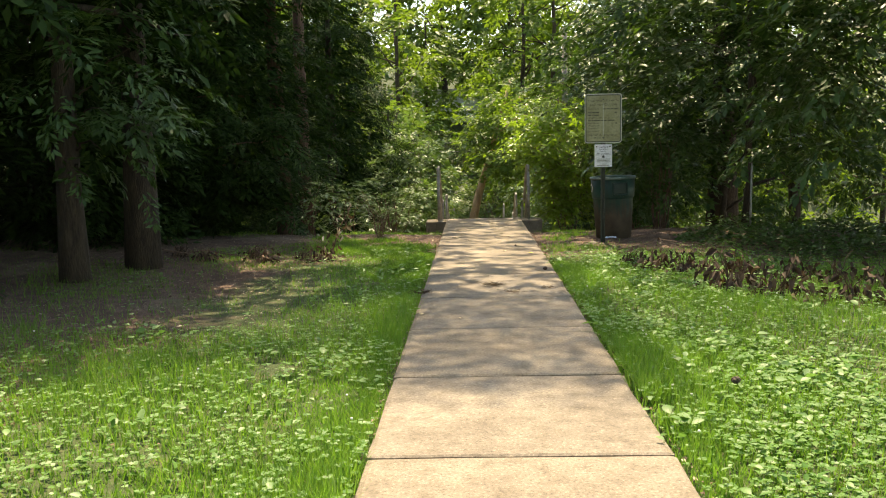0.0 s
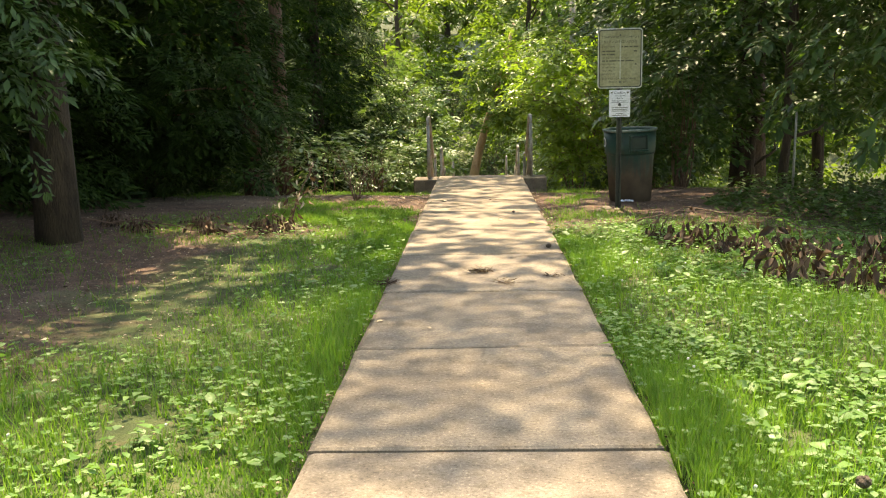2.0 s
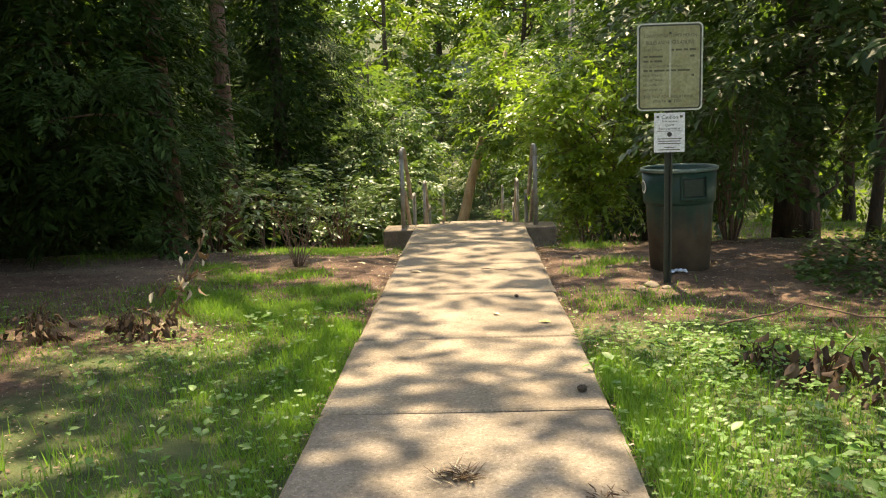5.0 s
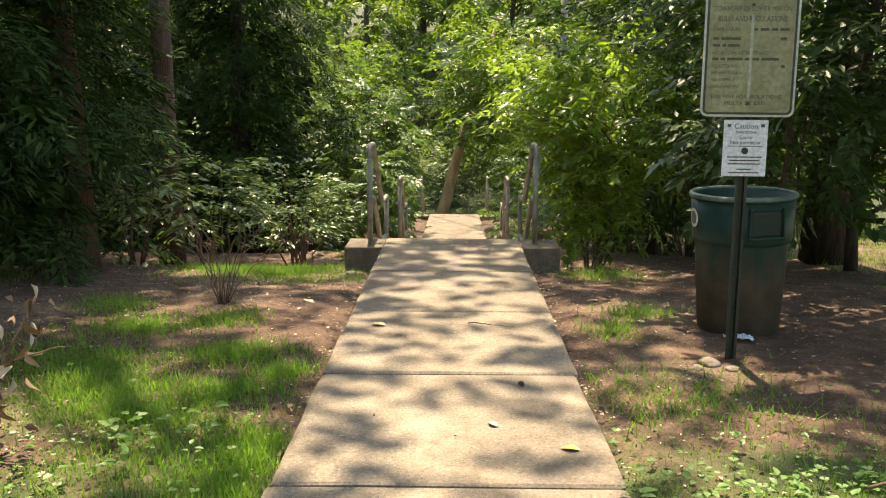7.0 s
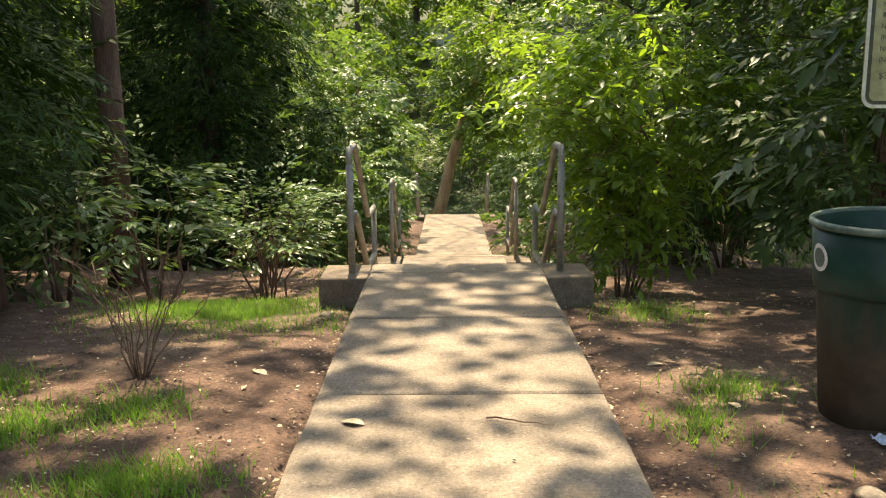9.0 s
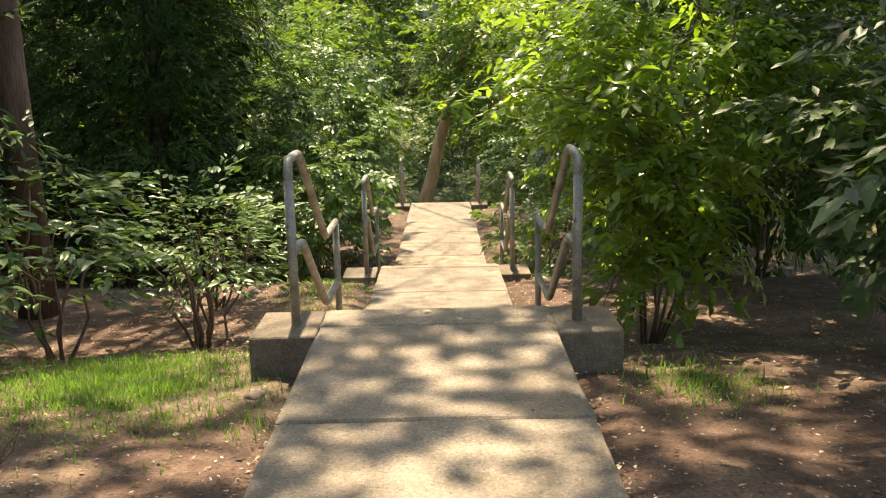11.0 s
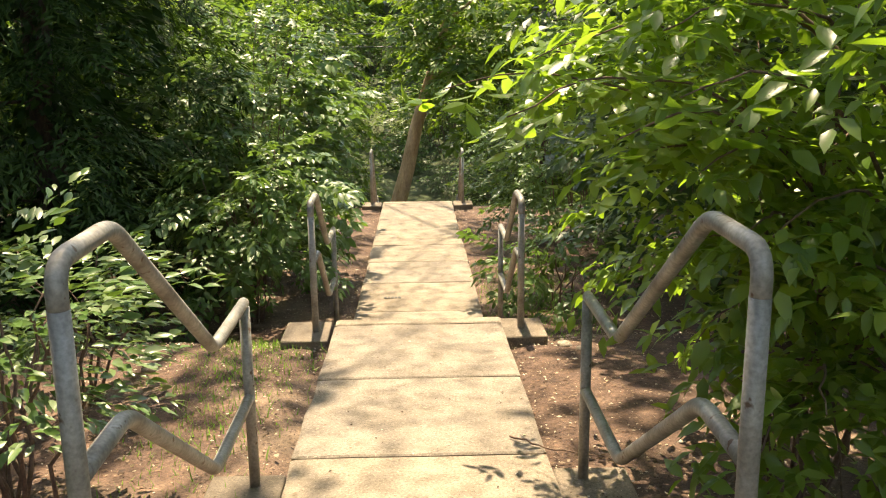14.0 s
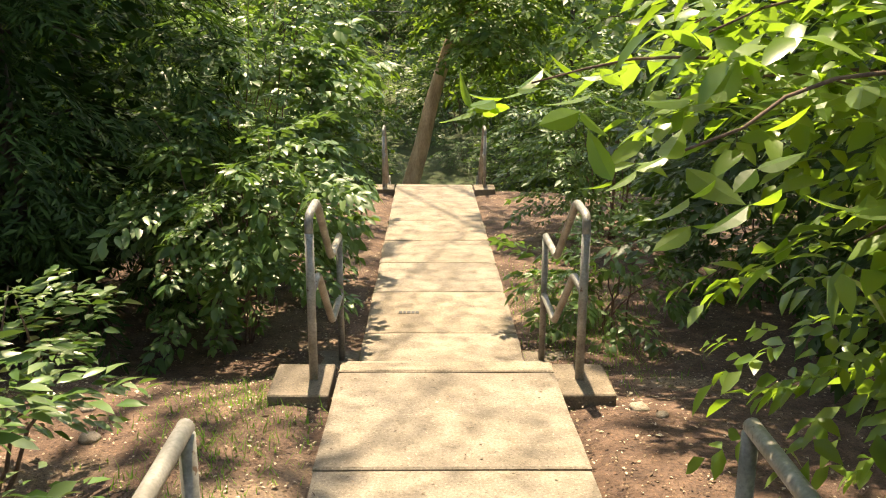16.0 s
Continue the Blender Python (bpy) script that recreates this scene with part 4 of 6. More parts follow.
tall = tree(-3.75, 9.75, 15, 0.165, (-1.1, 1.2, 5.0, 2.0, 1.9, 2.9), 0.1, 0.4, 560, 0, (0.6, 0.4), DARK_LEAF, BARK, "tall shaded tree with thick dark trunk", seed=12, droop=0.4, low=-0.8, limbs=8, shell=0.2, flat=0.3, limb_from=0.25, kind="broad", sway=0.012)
conifer(-5.9, 6.4, 8, 2.1, 0.14, 600, 0.65, 13, "dark conifer standing over the lawn")
conifer(-3.21, 14.78, 9, 1.75, 0.13, 1150, 0.5, 14, CONIFER, clear=0.55, shift=(-0.75, -0.75), bark=RED_BARK)
conifer(-5.7, 12.2, 9, 2.0, 0.15, 650, 0.65, 20, CONIFER)
mast = tree(-3.5, 18.2, 15, 0.14, (0.3, 0.2, 13.4, 1.6, 1.6, 1.3), 0.13, 0.45, 60, 0, (0.7, 0.4), WOOD_LEAF, RED_BARK, "tall tree with bare reddish trunk and high crown", "tree", "tree", "", 15, droop=0.3, limb_from=0.75, limbs=5, kind="broad", sway=0.006)
conifer(-3.55, 22.2, 8, 2.15, 0.15, 1050, 0.5, 16, CONIFER, clear=0.35)
conifer(-5.6, 17.4, 10, 2.3, 0.16, 700, 0.65, 17, CONIFER)
dark = conifer(-7.4, 14.8, 10, 2.7, 0.18, 330, 0.95, 18, CONIFER, clear=0.1)
for x, y, s in ((-6.6, 24.2, 1.0), (-9.0, 8.0, 1.0), (-9.3, 18.5, 1.05), (-4.6, 27.0, 0.8), (-8.2, 21.0, 0.9), (-7.6, 10.2, 0.9)):
    copy_thing(dark, pose(x, y, float(ground_z(x, y)) - 0.05, 0, 0, x * 77)).scale = (s, s, s)
# right side
DOGWOOD = "spreading dogwood with layered shaded leaves"
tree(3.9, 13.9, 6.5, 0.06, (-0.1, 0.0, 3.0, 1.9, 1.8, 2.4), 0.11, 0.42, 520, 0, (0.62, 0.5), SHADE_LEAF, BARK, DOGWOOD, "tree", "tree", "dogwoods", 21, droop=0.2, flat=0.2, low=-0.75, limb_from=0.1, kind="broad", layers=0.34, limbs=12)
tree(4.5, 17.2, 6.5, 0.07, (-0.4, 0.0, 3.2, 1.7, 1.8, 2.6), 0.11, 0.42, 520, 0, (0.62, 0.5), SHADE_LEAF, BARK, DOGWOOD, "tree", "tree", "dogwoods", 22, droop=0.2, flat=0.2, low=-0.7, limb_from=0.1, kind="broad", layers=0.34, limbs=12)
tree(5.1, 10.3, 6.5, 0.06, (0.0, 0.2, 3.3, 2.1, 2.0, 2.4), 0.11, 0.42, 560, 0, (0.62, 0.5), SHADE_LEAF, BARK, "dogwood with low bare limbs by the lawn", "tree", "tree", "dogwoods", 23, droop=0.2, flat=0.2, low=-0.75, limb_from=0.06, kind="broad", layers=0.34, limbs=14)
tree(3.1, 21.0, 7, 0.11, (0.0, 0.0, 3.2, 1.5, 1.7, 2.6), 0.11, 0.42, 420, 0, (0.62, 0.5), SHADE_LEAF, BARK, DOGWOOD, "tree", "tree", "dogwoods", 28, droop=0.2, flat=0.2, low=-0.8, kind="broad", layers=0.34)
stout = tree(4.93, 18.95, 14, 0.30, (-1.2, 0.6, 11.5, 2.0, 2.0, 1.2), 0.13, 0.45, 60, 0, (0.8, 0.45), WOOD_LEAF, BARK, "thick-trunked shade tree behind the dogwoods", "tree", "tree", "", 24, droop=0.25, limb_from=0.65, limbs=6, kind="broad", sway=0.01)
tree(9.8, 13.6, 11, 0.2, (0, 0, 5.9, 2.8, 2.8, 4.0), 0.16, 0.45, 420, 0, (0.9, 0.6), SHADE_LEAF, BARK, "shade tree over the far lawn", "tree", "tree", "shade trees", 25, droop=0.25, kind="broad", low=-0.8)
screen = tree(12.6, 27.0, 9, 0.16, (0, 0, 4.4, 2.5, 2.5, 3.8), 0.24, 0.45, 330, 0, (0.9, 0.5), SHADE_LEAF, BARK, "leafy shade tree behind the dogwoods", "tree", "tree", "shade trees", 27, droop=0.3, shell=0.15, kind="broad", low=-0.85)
for x, y, s in ((4.8, 24.0, 0.8), (12.2, 19.5, 1.1), (9.8, 5.6, 0.9), (10.4, 30.5, 1.1)):
    copy_thing(screen, pose(x, y, float(ground_z(x, y)) - 0.05, 0, 0, x * 77)).scale = (s, s, s)
# unseen crowns added on old trees, high over the path; cover sets shade below
for i, (holder, x0, x1, y0, y1, cover, radius) in enumerate((
        (tall, -6.4, -1.2, 11.0, 13.1, 0.60, 0.0), (tall, -1.2, 0.5, 10.4, 13.5, 0.84, 0.0), (tall, -6.4, -3.4, 5.6, 10.4, 0.75, 0.4), (stout, 0.5, 5.0, 11.2, 13.1, 0.45, 0.0),
        (mast, -1.2, 0.4, 13.4, 15.3, 0.78, 0.28), (mast, -1.2, 0.4, 15.3, 19.2, 0.58, 0.26), (mast, -1.2, 0.4, 19.2, 21.4, 0.80, 0.20), (mast, -1.2, 0.4, 21.4, 22.0, 0.30, 0.25), (mast, -6.4, -1.2, 13.1, 15.4, 0.90, 0.35), (mast, -2.6, -1.2, 16.5, 20.0, 0.62, 0.30), (mast, -2.6, -1.2, 20.0, 21.0, 0.15, 0.30), (mast, -6.4, -2.6, 15.4, 18.0, 0.90, 0.33), (mast, -6.4, -2.6, 18.0, 21.0, 0.35, 0.33),
        (mast, -6.4, -3.0, 21.0, 24.5, 0.85, 0.33), (mast, -3.0, -1.2, 21.0, 24.5, 0.28, 0.33),
        (stout, 0.4, 6.0, 13.1, 15.8, 0.30, 0.33), (stout, 0.4, 2.6, 15.8, 20.0, 0.64, 0.30), (stout, 2.6, 6.0, 15.8, 20.0, 0.66, 0.33), (stout, 0.4, 3.2, 20.0, 21.7, 0.80, 0.33), (stout, 0.4, 1.9, 21.7, 23.5, 0.12, 0.33), (stout, 1.9, 3.2, 21.7, 23.5, 0.5, 0.33), (stout, 3.2, 6.0, 20.0, 23.5, 0.55, 0.33),
        (mast, -1.2, 0.4, 22.0, 27.0, 0.20, 0.0), (mast, -1.2, 0.4, 27.0, 36.0, 0.25, 0.0), (mast, -6.4, -3.0, 24.5, 36.0, 0.75, 0.35), (mast, -3.0, -1.2, 24.5, 31.0, 0.30, 0.33),
        (mast, -3.0, -1.2, 31.0, 36.0, 0.50, 0.33), (stout, 0.4, 6.5, 23.5, 36.0, 0.70, 0.33), (stout, -4.0, 4.0, 41.0, 49.0, 0.85, 0.4))):
    shade_canopy(holder, (-3.6, 9.8, 12.0) if holder is tall else (-3.5, 18.2, 12.5) if holder is mast else (4.8, 18.9, 11.0), x0, x1, y0, y1, 13.1, cover, 121 + i, radius)

# shrubs along the steps
elder = shrub(1.45, 16.5, 2.55, 0.70, 0.115, 0.50, 165, 0, (0.43, 0.32), BRIGHT_LEAF, "tall light green shrub arching over the handrail", 31, stems=8, offset=(0.2, 0.45), bare=0.36, droop=0.02, stem=0.008, flat=0.28, kind="compound")


def single_leaf():
    """One pointed leaf blade of unit length, with a finely waved edge, for the branches passed most closely."""
    n = 9
    k = np.linspace(0, 1, n)
    half = 0.23 * np.sin(np.pi * k ** 0.8) ** 0.85 * (1 - 0.25 * k)
    v, f = [], []
    for i in range(n):
        wave = 0.008 * (-1) ** i
        drop = -0.14 * k[i] ** 2
        v += [(-half[i] - wave * (0 < i < n - 1), k[i], drop + half[i] * 0.25), (0, k[i], drop), (half[i] + wave * (0 < i < n - 1), k[i], drop + half[i] * 0.25)]
    for i in range(n - 1):
        a = 3 * i
        f += [(a, a + 1, a + 4, a + 3), (a + 1, a + 2, a + 5, a + 4)]
    me = bpy.data.meshes.new("leaf")
    me.from_pydata(v, [], f)
    me.materials.append(SINGLE_LEAF)
    return me


SINGLE_LEAF = leaf_material("arching_branch_leaves", [(0.055, 0.12, 0.025), (0.08, 0.16, 0.030), (0.11, 0.195, 0.045), (0.13, 0.21, 0.06)], 0.52, 0.36, (0.40, 0.62, 0.03), 0.3, True)
LEAF_MESH = single_leaf()


def arching_branch(ob, start, end, rise, pairs, leaf, seed, mat=BRIGHT_LEAF, single=False):
    """A long side branch with opposite leaflets on short stalks, drooping at the tip."""
    rng = np.random.default_rng(seed)
    o = np.array(ob.location)
    line = wander(np.array(start) - o, np.array(end) - o, 14, 0.12, rise, rng)
    branch = tube("branch", line, np.linspace(0.009, 0.0025, 14), TWIG, ob, 6)
    k = np.linspace(0.15, 1.0, pairs)
    at = np.stack([np.interp(k, np.linspace(0, 1, 14), line[:, d]) for d in range(3)], 1)
    tang = np.gradient(at, axis=0)
    tang /= np.linalg.norm(tang, axis=1, keepdims=True)
    side = np.cross(tang, [0, 0, 1.0])
    side /= np.linalg.norm(side, axis=1, keepdims=True)
    bases, runs = [], []
    for sgn in (-1, 1):
        stalk = side * sgn * 0.9 + tang * 0.5 + rng.normal(0, 0.25, at.shape)
        stalk[:, 2] -= 0.15
        for step, n in ((0.05, 1), (0.13, 2), (0.20, 2)):
            for j in range(n):
                turn = side * sgn * 0.6 + tang * (0.9 if j else -0.5) + rng.normal(0, 0.3, at.shape)
                turn[:, 2] -= 0.12
                bases.append(at + stalk * step * leaf / 0.12)
                runs.append(turn)
    bases, runs = np.vstack(bases), np.vstack(runs)
    n = len(bases)
    L = leaf * rng.uniform(0.7, 1.25, n)
    v, f = leaf_arrays(bases, runs, np.array([0, 0, 1.0]) + rng.normal(0, 0.35, (n, 3)), L, L * 0.42, 0.14, "oval")
    if single:
        for i in range(n):
            leafob = new("leaf", LEAF_MESH)
            leafob.parent = branch
            along = Vector(runs[i]).normalized()
            sd = (Vector((0, 0, 1)) + Vector(rng.normal(0, 0.35, 3))).cross(along).normalized()
            rot = Matrix((sd, along, sd.cross(along))).transposed().to_4x4()
            leafob.matrix_basis = Matrix.Translation(bases[i]) @ rot @ Matrix.Diagonal((L[i] * rng.uniform(0.85, 1.15), L[i], L[i], 1))
    else:
        tagged(mesh_object("leaf_spray", v, f, mat, branch), kind="stuff")


arching_branch(elder, (1.5, 16.7, 0.45), (0.12, 16.9, 0.88), 0.22, 8, 0.10, 311, single=True)
arching_branch(elder, (1.5, 16.5, 0.5), (0.32, 16.35, 0.82), 0.25, 8, 0.10, 312, single=True)
arching_branch(elder, (1.5, 16.4, 0.4), (0.62, 16.0, 0.78), 0.22, 7, 0.10, 314, single=True)
arching_branch(elder, (1.6, 16.3, 0.6), (0.75, 15.8, 0.92), 0.2, 7, 0.10, 315, single=True)
arching_branch(elder, (1.7, 16.7, 0.9), (0.65, 17.3, 1.35), 0.28, 14, 0.105, 316)
arching_branch(elder, (1.5, 16.4, -0.1), (0.95, 16.5, 0.3), 0.2, 14, 0.105, 319)
arching_branch(elder, (2.0, 17.1, 0.3), (1.25, 17.5, -0.15), 0.2, 14, 0.11, 361)
arching_branch(elder, (1.9, 16.7, 0.1), (1.2, 17.0, -0.3), 0.2, 14, 0.11, 364)
arching_branch(elder, (2.1, 17.0, 0.0), (1.5, 17.7, -0.45), 0.2, 14, 0.11, 367)
arching_branch(elder, (2.0, 16.5, -0.1), (1.35, 16.6, -0.45), 0.2, 14, 0.11, 370)
arching_branch(elder, (2.2, 17.2, 0.5), (1.7, 17.9, 0.1), 0.2, 14, 0.11, 373)
arching_branch(elder, (2.2, 16.8, 0.3), (1.75, 17.3, -0.3), 0.2, 14, 0.11, 376)
arching_branch(elder, (1.7, 16.9, 1.0), (0.35, 18.2, 1.45), 0.3, 14, 0.105, 322)
arching_branch(elder, (1.7, 16.9, 0.6), (0.6, 17.6, 0.95), 0.3, 14, 0.105, 325)
arching_branch(elder, (1.8, 16.5, 0.8), (1.3, 15.6, 1.0), 0.3, 14, 0.105, 328)
arching_branch(elder, (1.7, 16.8, 0.7), (0.45, 16.7, 1.0), 0.22, 14, 0.105, 331)
arching_branch(elder, (1.8, 16.6, 0.8), (0.8, 16.2, 1.1), 0.22, 14, 0.105, 334)
arching_branch(elder, (1.8, 16.6, 0.4), (0.85, 16.1, 0.6), 0.22, 14, 0.105, 337)
arching_branch(elder, (1.6, 16.7, 0.3), (0.7, 16.5, 0.62), 0.2, 14, 0.105, 340)
arching_branch(elder, (1.7, 16.9, 0.5), (0.5, 17.2, 0.8), 0.22, 14, 0.105, 343)
arching_branch(elder, (1.8, 16.3, 0.3), (1.05, 15.9, 0.45), 0.22, 14, 0.105, 346)
arching_branch(elder, (1.9, 16.7, 1.1), (1.25, 16.1, 1.55), 0.25, 14, 0.105, 349)
arching_branch(elder, (1.8, 17.1, 0.9), (0.95, 16.9, 1.3), 0.25, 14, 0.105, 352)
arching_branch(elder, (2.0, 17.0, 0.5), (1.4, 16.4, 0.5), 0.25, 14, 0.105, 355)
arching_branch(elder, (2.0, 17.1, 1.3), (0.9, 17.6, 1.8), 0.25, 14, 0.105, 358)
for k, (ex, ey, ez) in enumerate(((1.0, 15.75, -0.25), (1.15, 15.6, 0.05), (1.3, 15.75, -0.4), (1.5, 15.65, -0.1), (1.05, 16.1, -0.45), (1.25, 15.95, 0.3), (1.65, 15.8, 0.2), (1.75, 16.0, -0.35), (0.98, 16.3, 0.0), (1.4, 15.55, 0.35), (1.85, 15.9, 0.5), (1.0, 15.9, 0.5))):
    arching_branch(elder, (1.5, 16.5, -0.35 + 0.05 * k), (ex, ey, ez), 0.15, 12, 0.10, 380 + 3 * k)
shrub(-1.69, 16.75, 1.2, 0.62, 0.08, 0.40, 88, 16, (0.26, 0.16), GLOSSY_LEAF, "round glossy-leaved shrub with dark stems", 32, stems=10, droop=-0.1, bare=0.35)
shrub(-1.98, 18.3, 1.05, 0.5, 0.085, 0.40, 60, 18, (0.24, 0.15), GLOSSY_LEAF, "glossy-leaved shrub on bare earth", 38, stems=8, droop=-0.1, bare=0.3)
shrub(-3.05, 15.6, 1.15, 0.6, 0.11, 0.40, 46, 14, (0.36, 0.2), GLOSSY_LEAF, "broad-leaved evergreen shrub under a tall trunk", 33, stems=8, droop=0.2, bare=0.1)
shrub(-2.5, 16.2, 1.45, 0.55, 0.12, 0.36, 45, 16, (0.36, 0.2), GLOSSY_LEAF, "open broad-leaved shrub under a tall trunk", 39, stems=7, droop=0.1, bare=0.2)
shrub(-1.55, 21.6, 1.9, 0.72, 0.085, 0.5, 150, 0, (0.42, 0.24), MID_LEAF, "rounded light green shrub over bare earth", 34, stems=9, bare=0.14, stem=0.006, flat=0.3, kind="broad", droop=0.1, shell=0.25)
shrub(-1.8, 23.3, 3.2, 0.85, 0.095, 0.55, 240, 0, (0.48, 0.3), MID_LEAF, "tall leafy green shrub beside the path", 35, stems=9, bare=0.05, stem=0.006, flat=0.3, kind="broad", droop=0.1, shell=0.25, offset=(0.1, 0))
shrub(-2.25, 26.3, 3.2, 1.1, 0.09, 0.45, 230, 0, (0.5, 0.34), MID_LEAF, "leafy green shrub beside the lower path", 40, stems=8, bare=0.05, stem=0.008, flat=0.3, kind="broad", droop=0.1, shape="diamond")
shrub(2.1, 25.6, 2.2, 0.95, 0.075, 0.45, 240, 0, (0.42, 0.28), MID_LEAF, "dense pale shrub beside the lower path", 36, stems=8, bare=0.04, stem=0.008, flat=0.3, kind="broad", droop=0.1, shape="diamond")
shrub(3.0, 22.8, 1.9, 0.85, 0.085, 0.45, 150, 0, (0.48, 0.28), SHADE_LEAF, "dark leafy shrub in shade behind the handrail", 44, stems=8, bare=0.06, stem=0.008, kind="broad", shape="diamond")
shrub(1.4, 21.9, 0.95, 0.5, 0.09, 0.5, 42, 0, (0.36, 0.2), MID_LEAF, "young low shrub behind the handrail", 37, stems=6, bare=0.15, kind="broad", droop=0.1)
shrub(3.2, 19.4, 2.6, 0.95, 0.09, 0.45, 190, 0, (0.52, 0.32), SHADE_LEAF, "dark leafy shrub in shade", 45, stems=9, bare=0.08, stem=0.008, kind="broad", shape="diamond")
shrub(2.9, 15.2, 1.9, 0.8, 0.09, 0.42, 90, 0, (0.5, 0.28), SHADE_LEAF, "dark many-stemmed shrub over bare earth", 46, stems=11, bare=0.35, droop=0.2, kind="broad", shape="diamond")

# leaning trunk and the wood beyond
tree(-0.72, 34.5, 7.0, 0.21, (1.9, -0.9, 5.0, 1.6, 1.4, 2.0), 0.13, 0.5, 260, 0, (0.75, 0.6), WOOD_LEAF, SUNLIT_BARK, "leaning trunk beyond the last steps, pale bark lightened for sunlight", "leaning_tree", "tree", "", 41, lean=(2.0, 0.3), limbs=6, limb_from=0.5, kind="broad", layers=0.4, shell=0.15, sway=0.03)
wood = tree(-6.5, 29.0, 8, 0.15, (0, 0, 4.6, 2.9, 2.9, 4.2), 0.15, 0.5, 205, 0, (1.05, 0.75), WOOD_LEAF, BARK, "leafy woodland tree in sunlight", "tree", "tree", "woodland trees", 42, limbs=12, kind="broad", layers=0.5, shell=0.3)
wood_b = tree(5.6, 29.5, 7, 0.13, (0, 0, 4.0, 2.5, 2.5, 3.8), 0.145, 0.5, 180, 0, (1.0, 0.7), WOOD_LEAF, BARK, "leafy woodland tree in sunlight", "tree", "tree", "woodland trees", 43, limbs=12, kind="broad", layers=0.45, shell=0.3)
far_wood = tree(-16, 50, 11, 0.2, (0, 0, 6.4, 3.6, 3.6, 5.4), 0.28, 0.5, 120, 0, (1.75, 1.0), WOOD_LEAF, BARK, "tall leafy tree on the wooded bank", "tree", "tree", "woodland trees", 49, limbs=10, shell=0.2, kind="broad", layers=0.7)
thicket = shrub(-3.2, 37.5, 2.6, 1.7, 0.15, 0.5, 66, 38, (0.9, 0.5), WOOD_LEAF, "leafy undergrowth on the wooded bank", 47, stems=5, bare=0.02, shape="diamond", group="undergrowth")
# Undergrowth in the darker greens, for the shade on the bank.
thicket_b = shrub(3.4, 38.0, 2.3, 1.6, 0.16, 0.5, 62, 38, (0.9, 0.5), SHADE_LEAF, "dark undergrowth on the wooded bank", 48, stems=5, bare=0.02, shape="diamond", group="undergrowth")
spots = random.Random(5)


def plant(kind, x, y, s):
    t = copy_thing(kind, pose(x, y, float(ground_z(x, y)) - 0.05, 0, 0, spots.uniform(0, 360)))
    t.scale = (s, s, s * spots.uniform(0.9, 1.15))


def beside(x, gap):
    """Keeps a tree off the line of the path, where the wood is open."""
    return x if abs(x + 0.5) > gap else -0.5 + math.copysign(gap, x + 0.5)


for k in range(8):
    plant(wood if k % 2 else wood_b, beside(-15 + 4.4 * k + spots.uniform(-1.2, 1.2), 2.9), 38 + spots.uniform(-2, 3), spots.uniform(0.7, 0.95))
for k in range(9):
    plant(wood if k % 2 else wood_b, beside(-17 + 4.2 * k + spots.uniform(-1.2, 1.2), 2.6), 46 + spots.uniform(-2, 2), spots.uniform(0.7, 0.95))
for k in range(24):
    row = k // 9
    plant(far_wood, beside(-24 + 6 * (k % 9) + 3 * (row % 2) + spots.uniform(-1.5, 1.5), 3.4 if row == 0 else 1.0), 54 + 9 * row + spots.uniform(-2, 2) + (4 if row == 1 else 0), spots.uniform(0.85, 1.1) * (1 + 0.2 * row))
for k in range(22):
    plant(thicket_b, -13 + 1.25 * k + spots.uniform(-0.6, 0.6), spots.uniform(39, 53), spots.uniform(0.7, 1.3))
for k in range(14):
    x = -8 + 1.3 * k + spots.uniform(-0.6, 0.6)
    plant(thicket, x, 42 + spots.uniform(0, 3) if abs(x) < 1.8 else spots.uniform(36, 46), spots.uniform(0.6, 1.1))
for x, y, s in ((11, 32, 1.3), (-8, -4, 1.4), (8, -5, 1.4), (-3, -12, 1.4), (5, -13, 1.4), (-9, 32, 1.3)):
    plant(wood_b, x, y, s)


for x, y, s in ((-1.9, 38.5, 0.55), (0.9, 39.5, 0.45), (-0.5, 41.5, 0.5), (2.0, 38.0, 0.5)):
    plant(thicket_b, x, y, s)


def far_house(x, y):
    z = float(ground_z(x, y)) - 3.1
    SIDING = surface("white_siding", (0.70, 0.69, 0.66), (0.80, 0.79, 0.76), 3, 30, 0.7)
    ROOFING = surface("pale_roofing", (0.60, 0.60, 0.60), (0.74, 0.74, 0.73), 5, 40, 0.7)
    ob = empty("house", pose(x, y, z), "pale-roofed white house half hidden by trees on the bank", "house")
    part("wall", block(5.4, 7, 3.0, (0, 0, -0.6), 0.02), SIDING, ob)
    bm = bmesh.new()
    prof = [(-4.0, 2.35), (0, 4.6), (4.0, 2.35), (4.0, 2.2), (0, 4.4), (-4.0, 2.2)]
    ends = [[bm.verts.new((sx, a, b)) for a, b in prof] for sx in (-3.0, 3.0)]
    bm.faces.new(ends[0])
    bm.faces.new(ends[1][::-1])
    for k in range(6):
        bm.faces.new((ends[0][k], ends[1][k], ends[1][(k + 1) % 6], ends[0][(k + 1) % 6]))
    bmesh.ops.recalc_face_normals(bm, faces=bm.faces[:])
    part("roof", bm, ROOFING, ob)


far_house(-0.9, 69.5)
for x, y, s in ((-3.0, 61, 0.85), (3.6, 60, 0.85)):
    plant(far_wood, x, y, s)
for x, y, s in ((-4.2, 60, 1.1), (1.9, 59, 1.0), (-0.4, 55, 0.5)):
    plant(thicket, x, y, s)


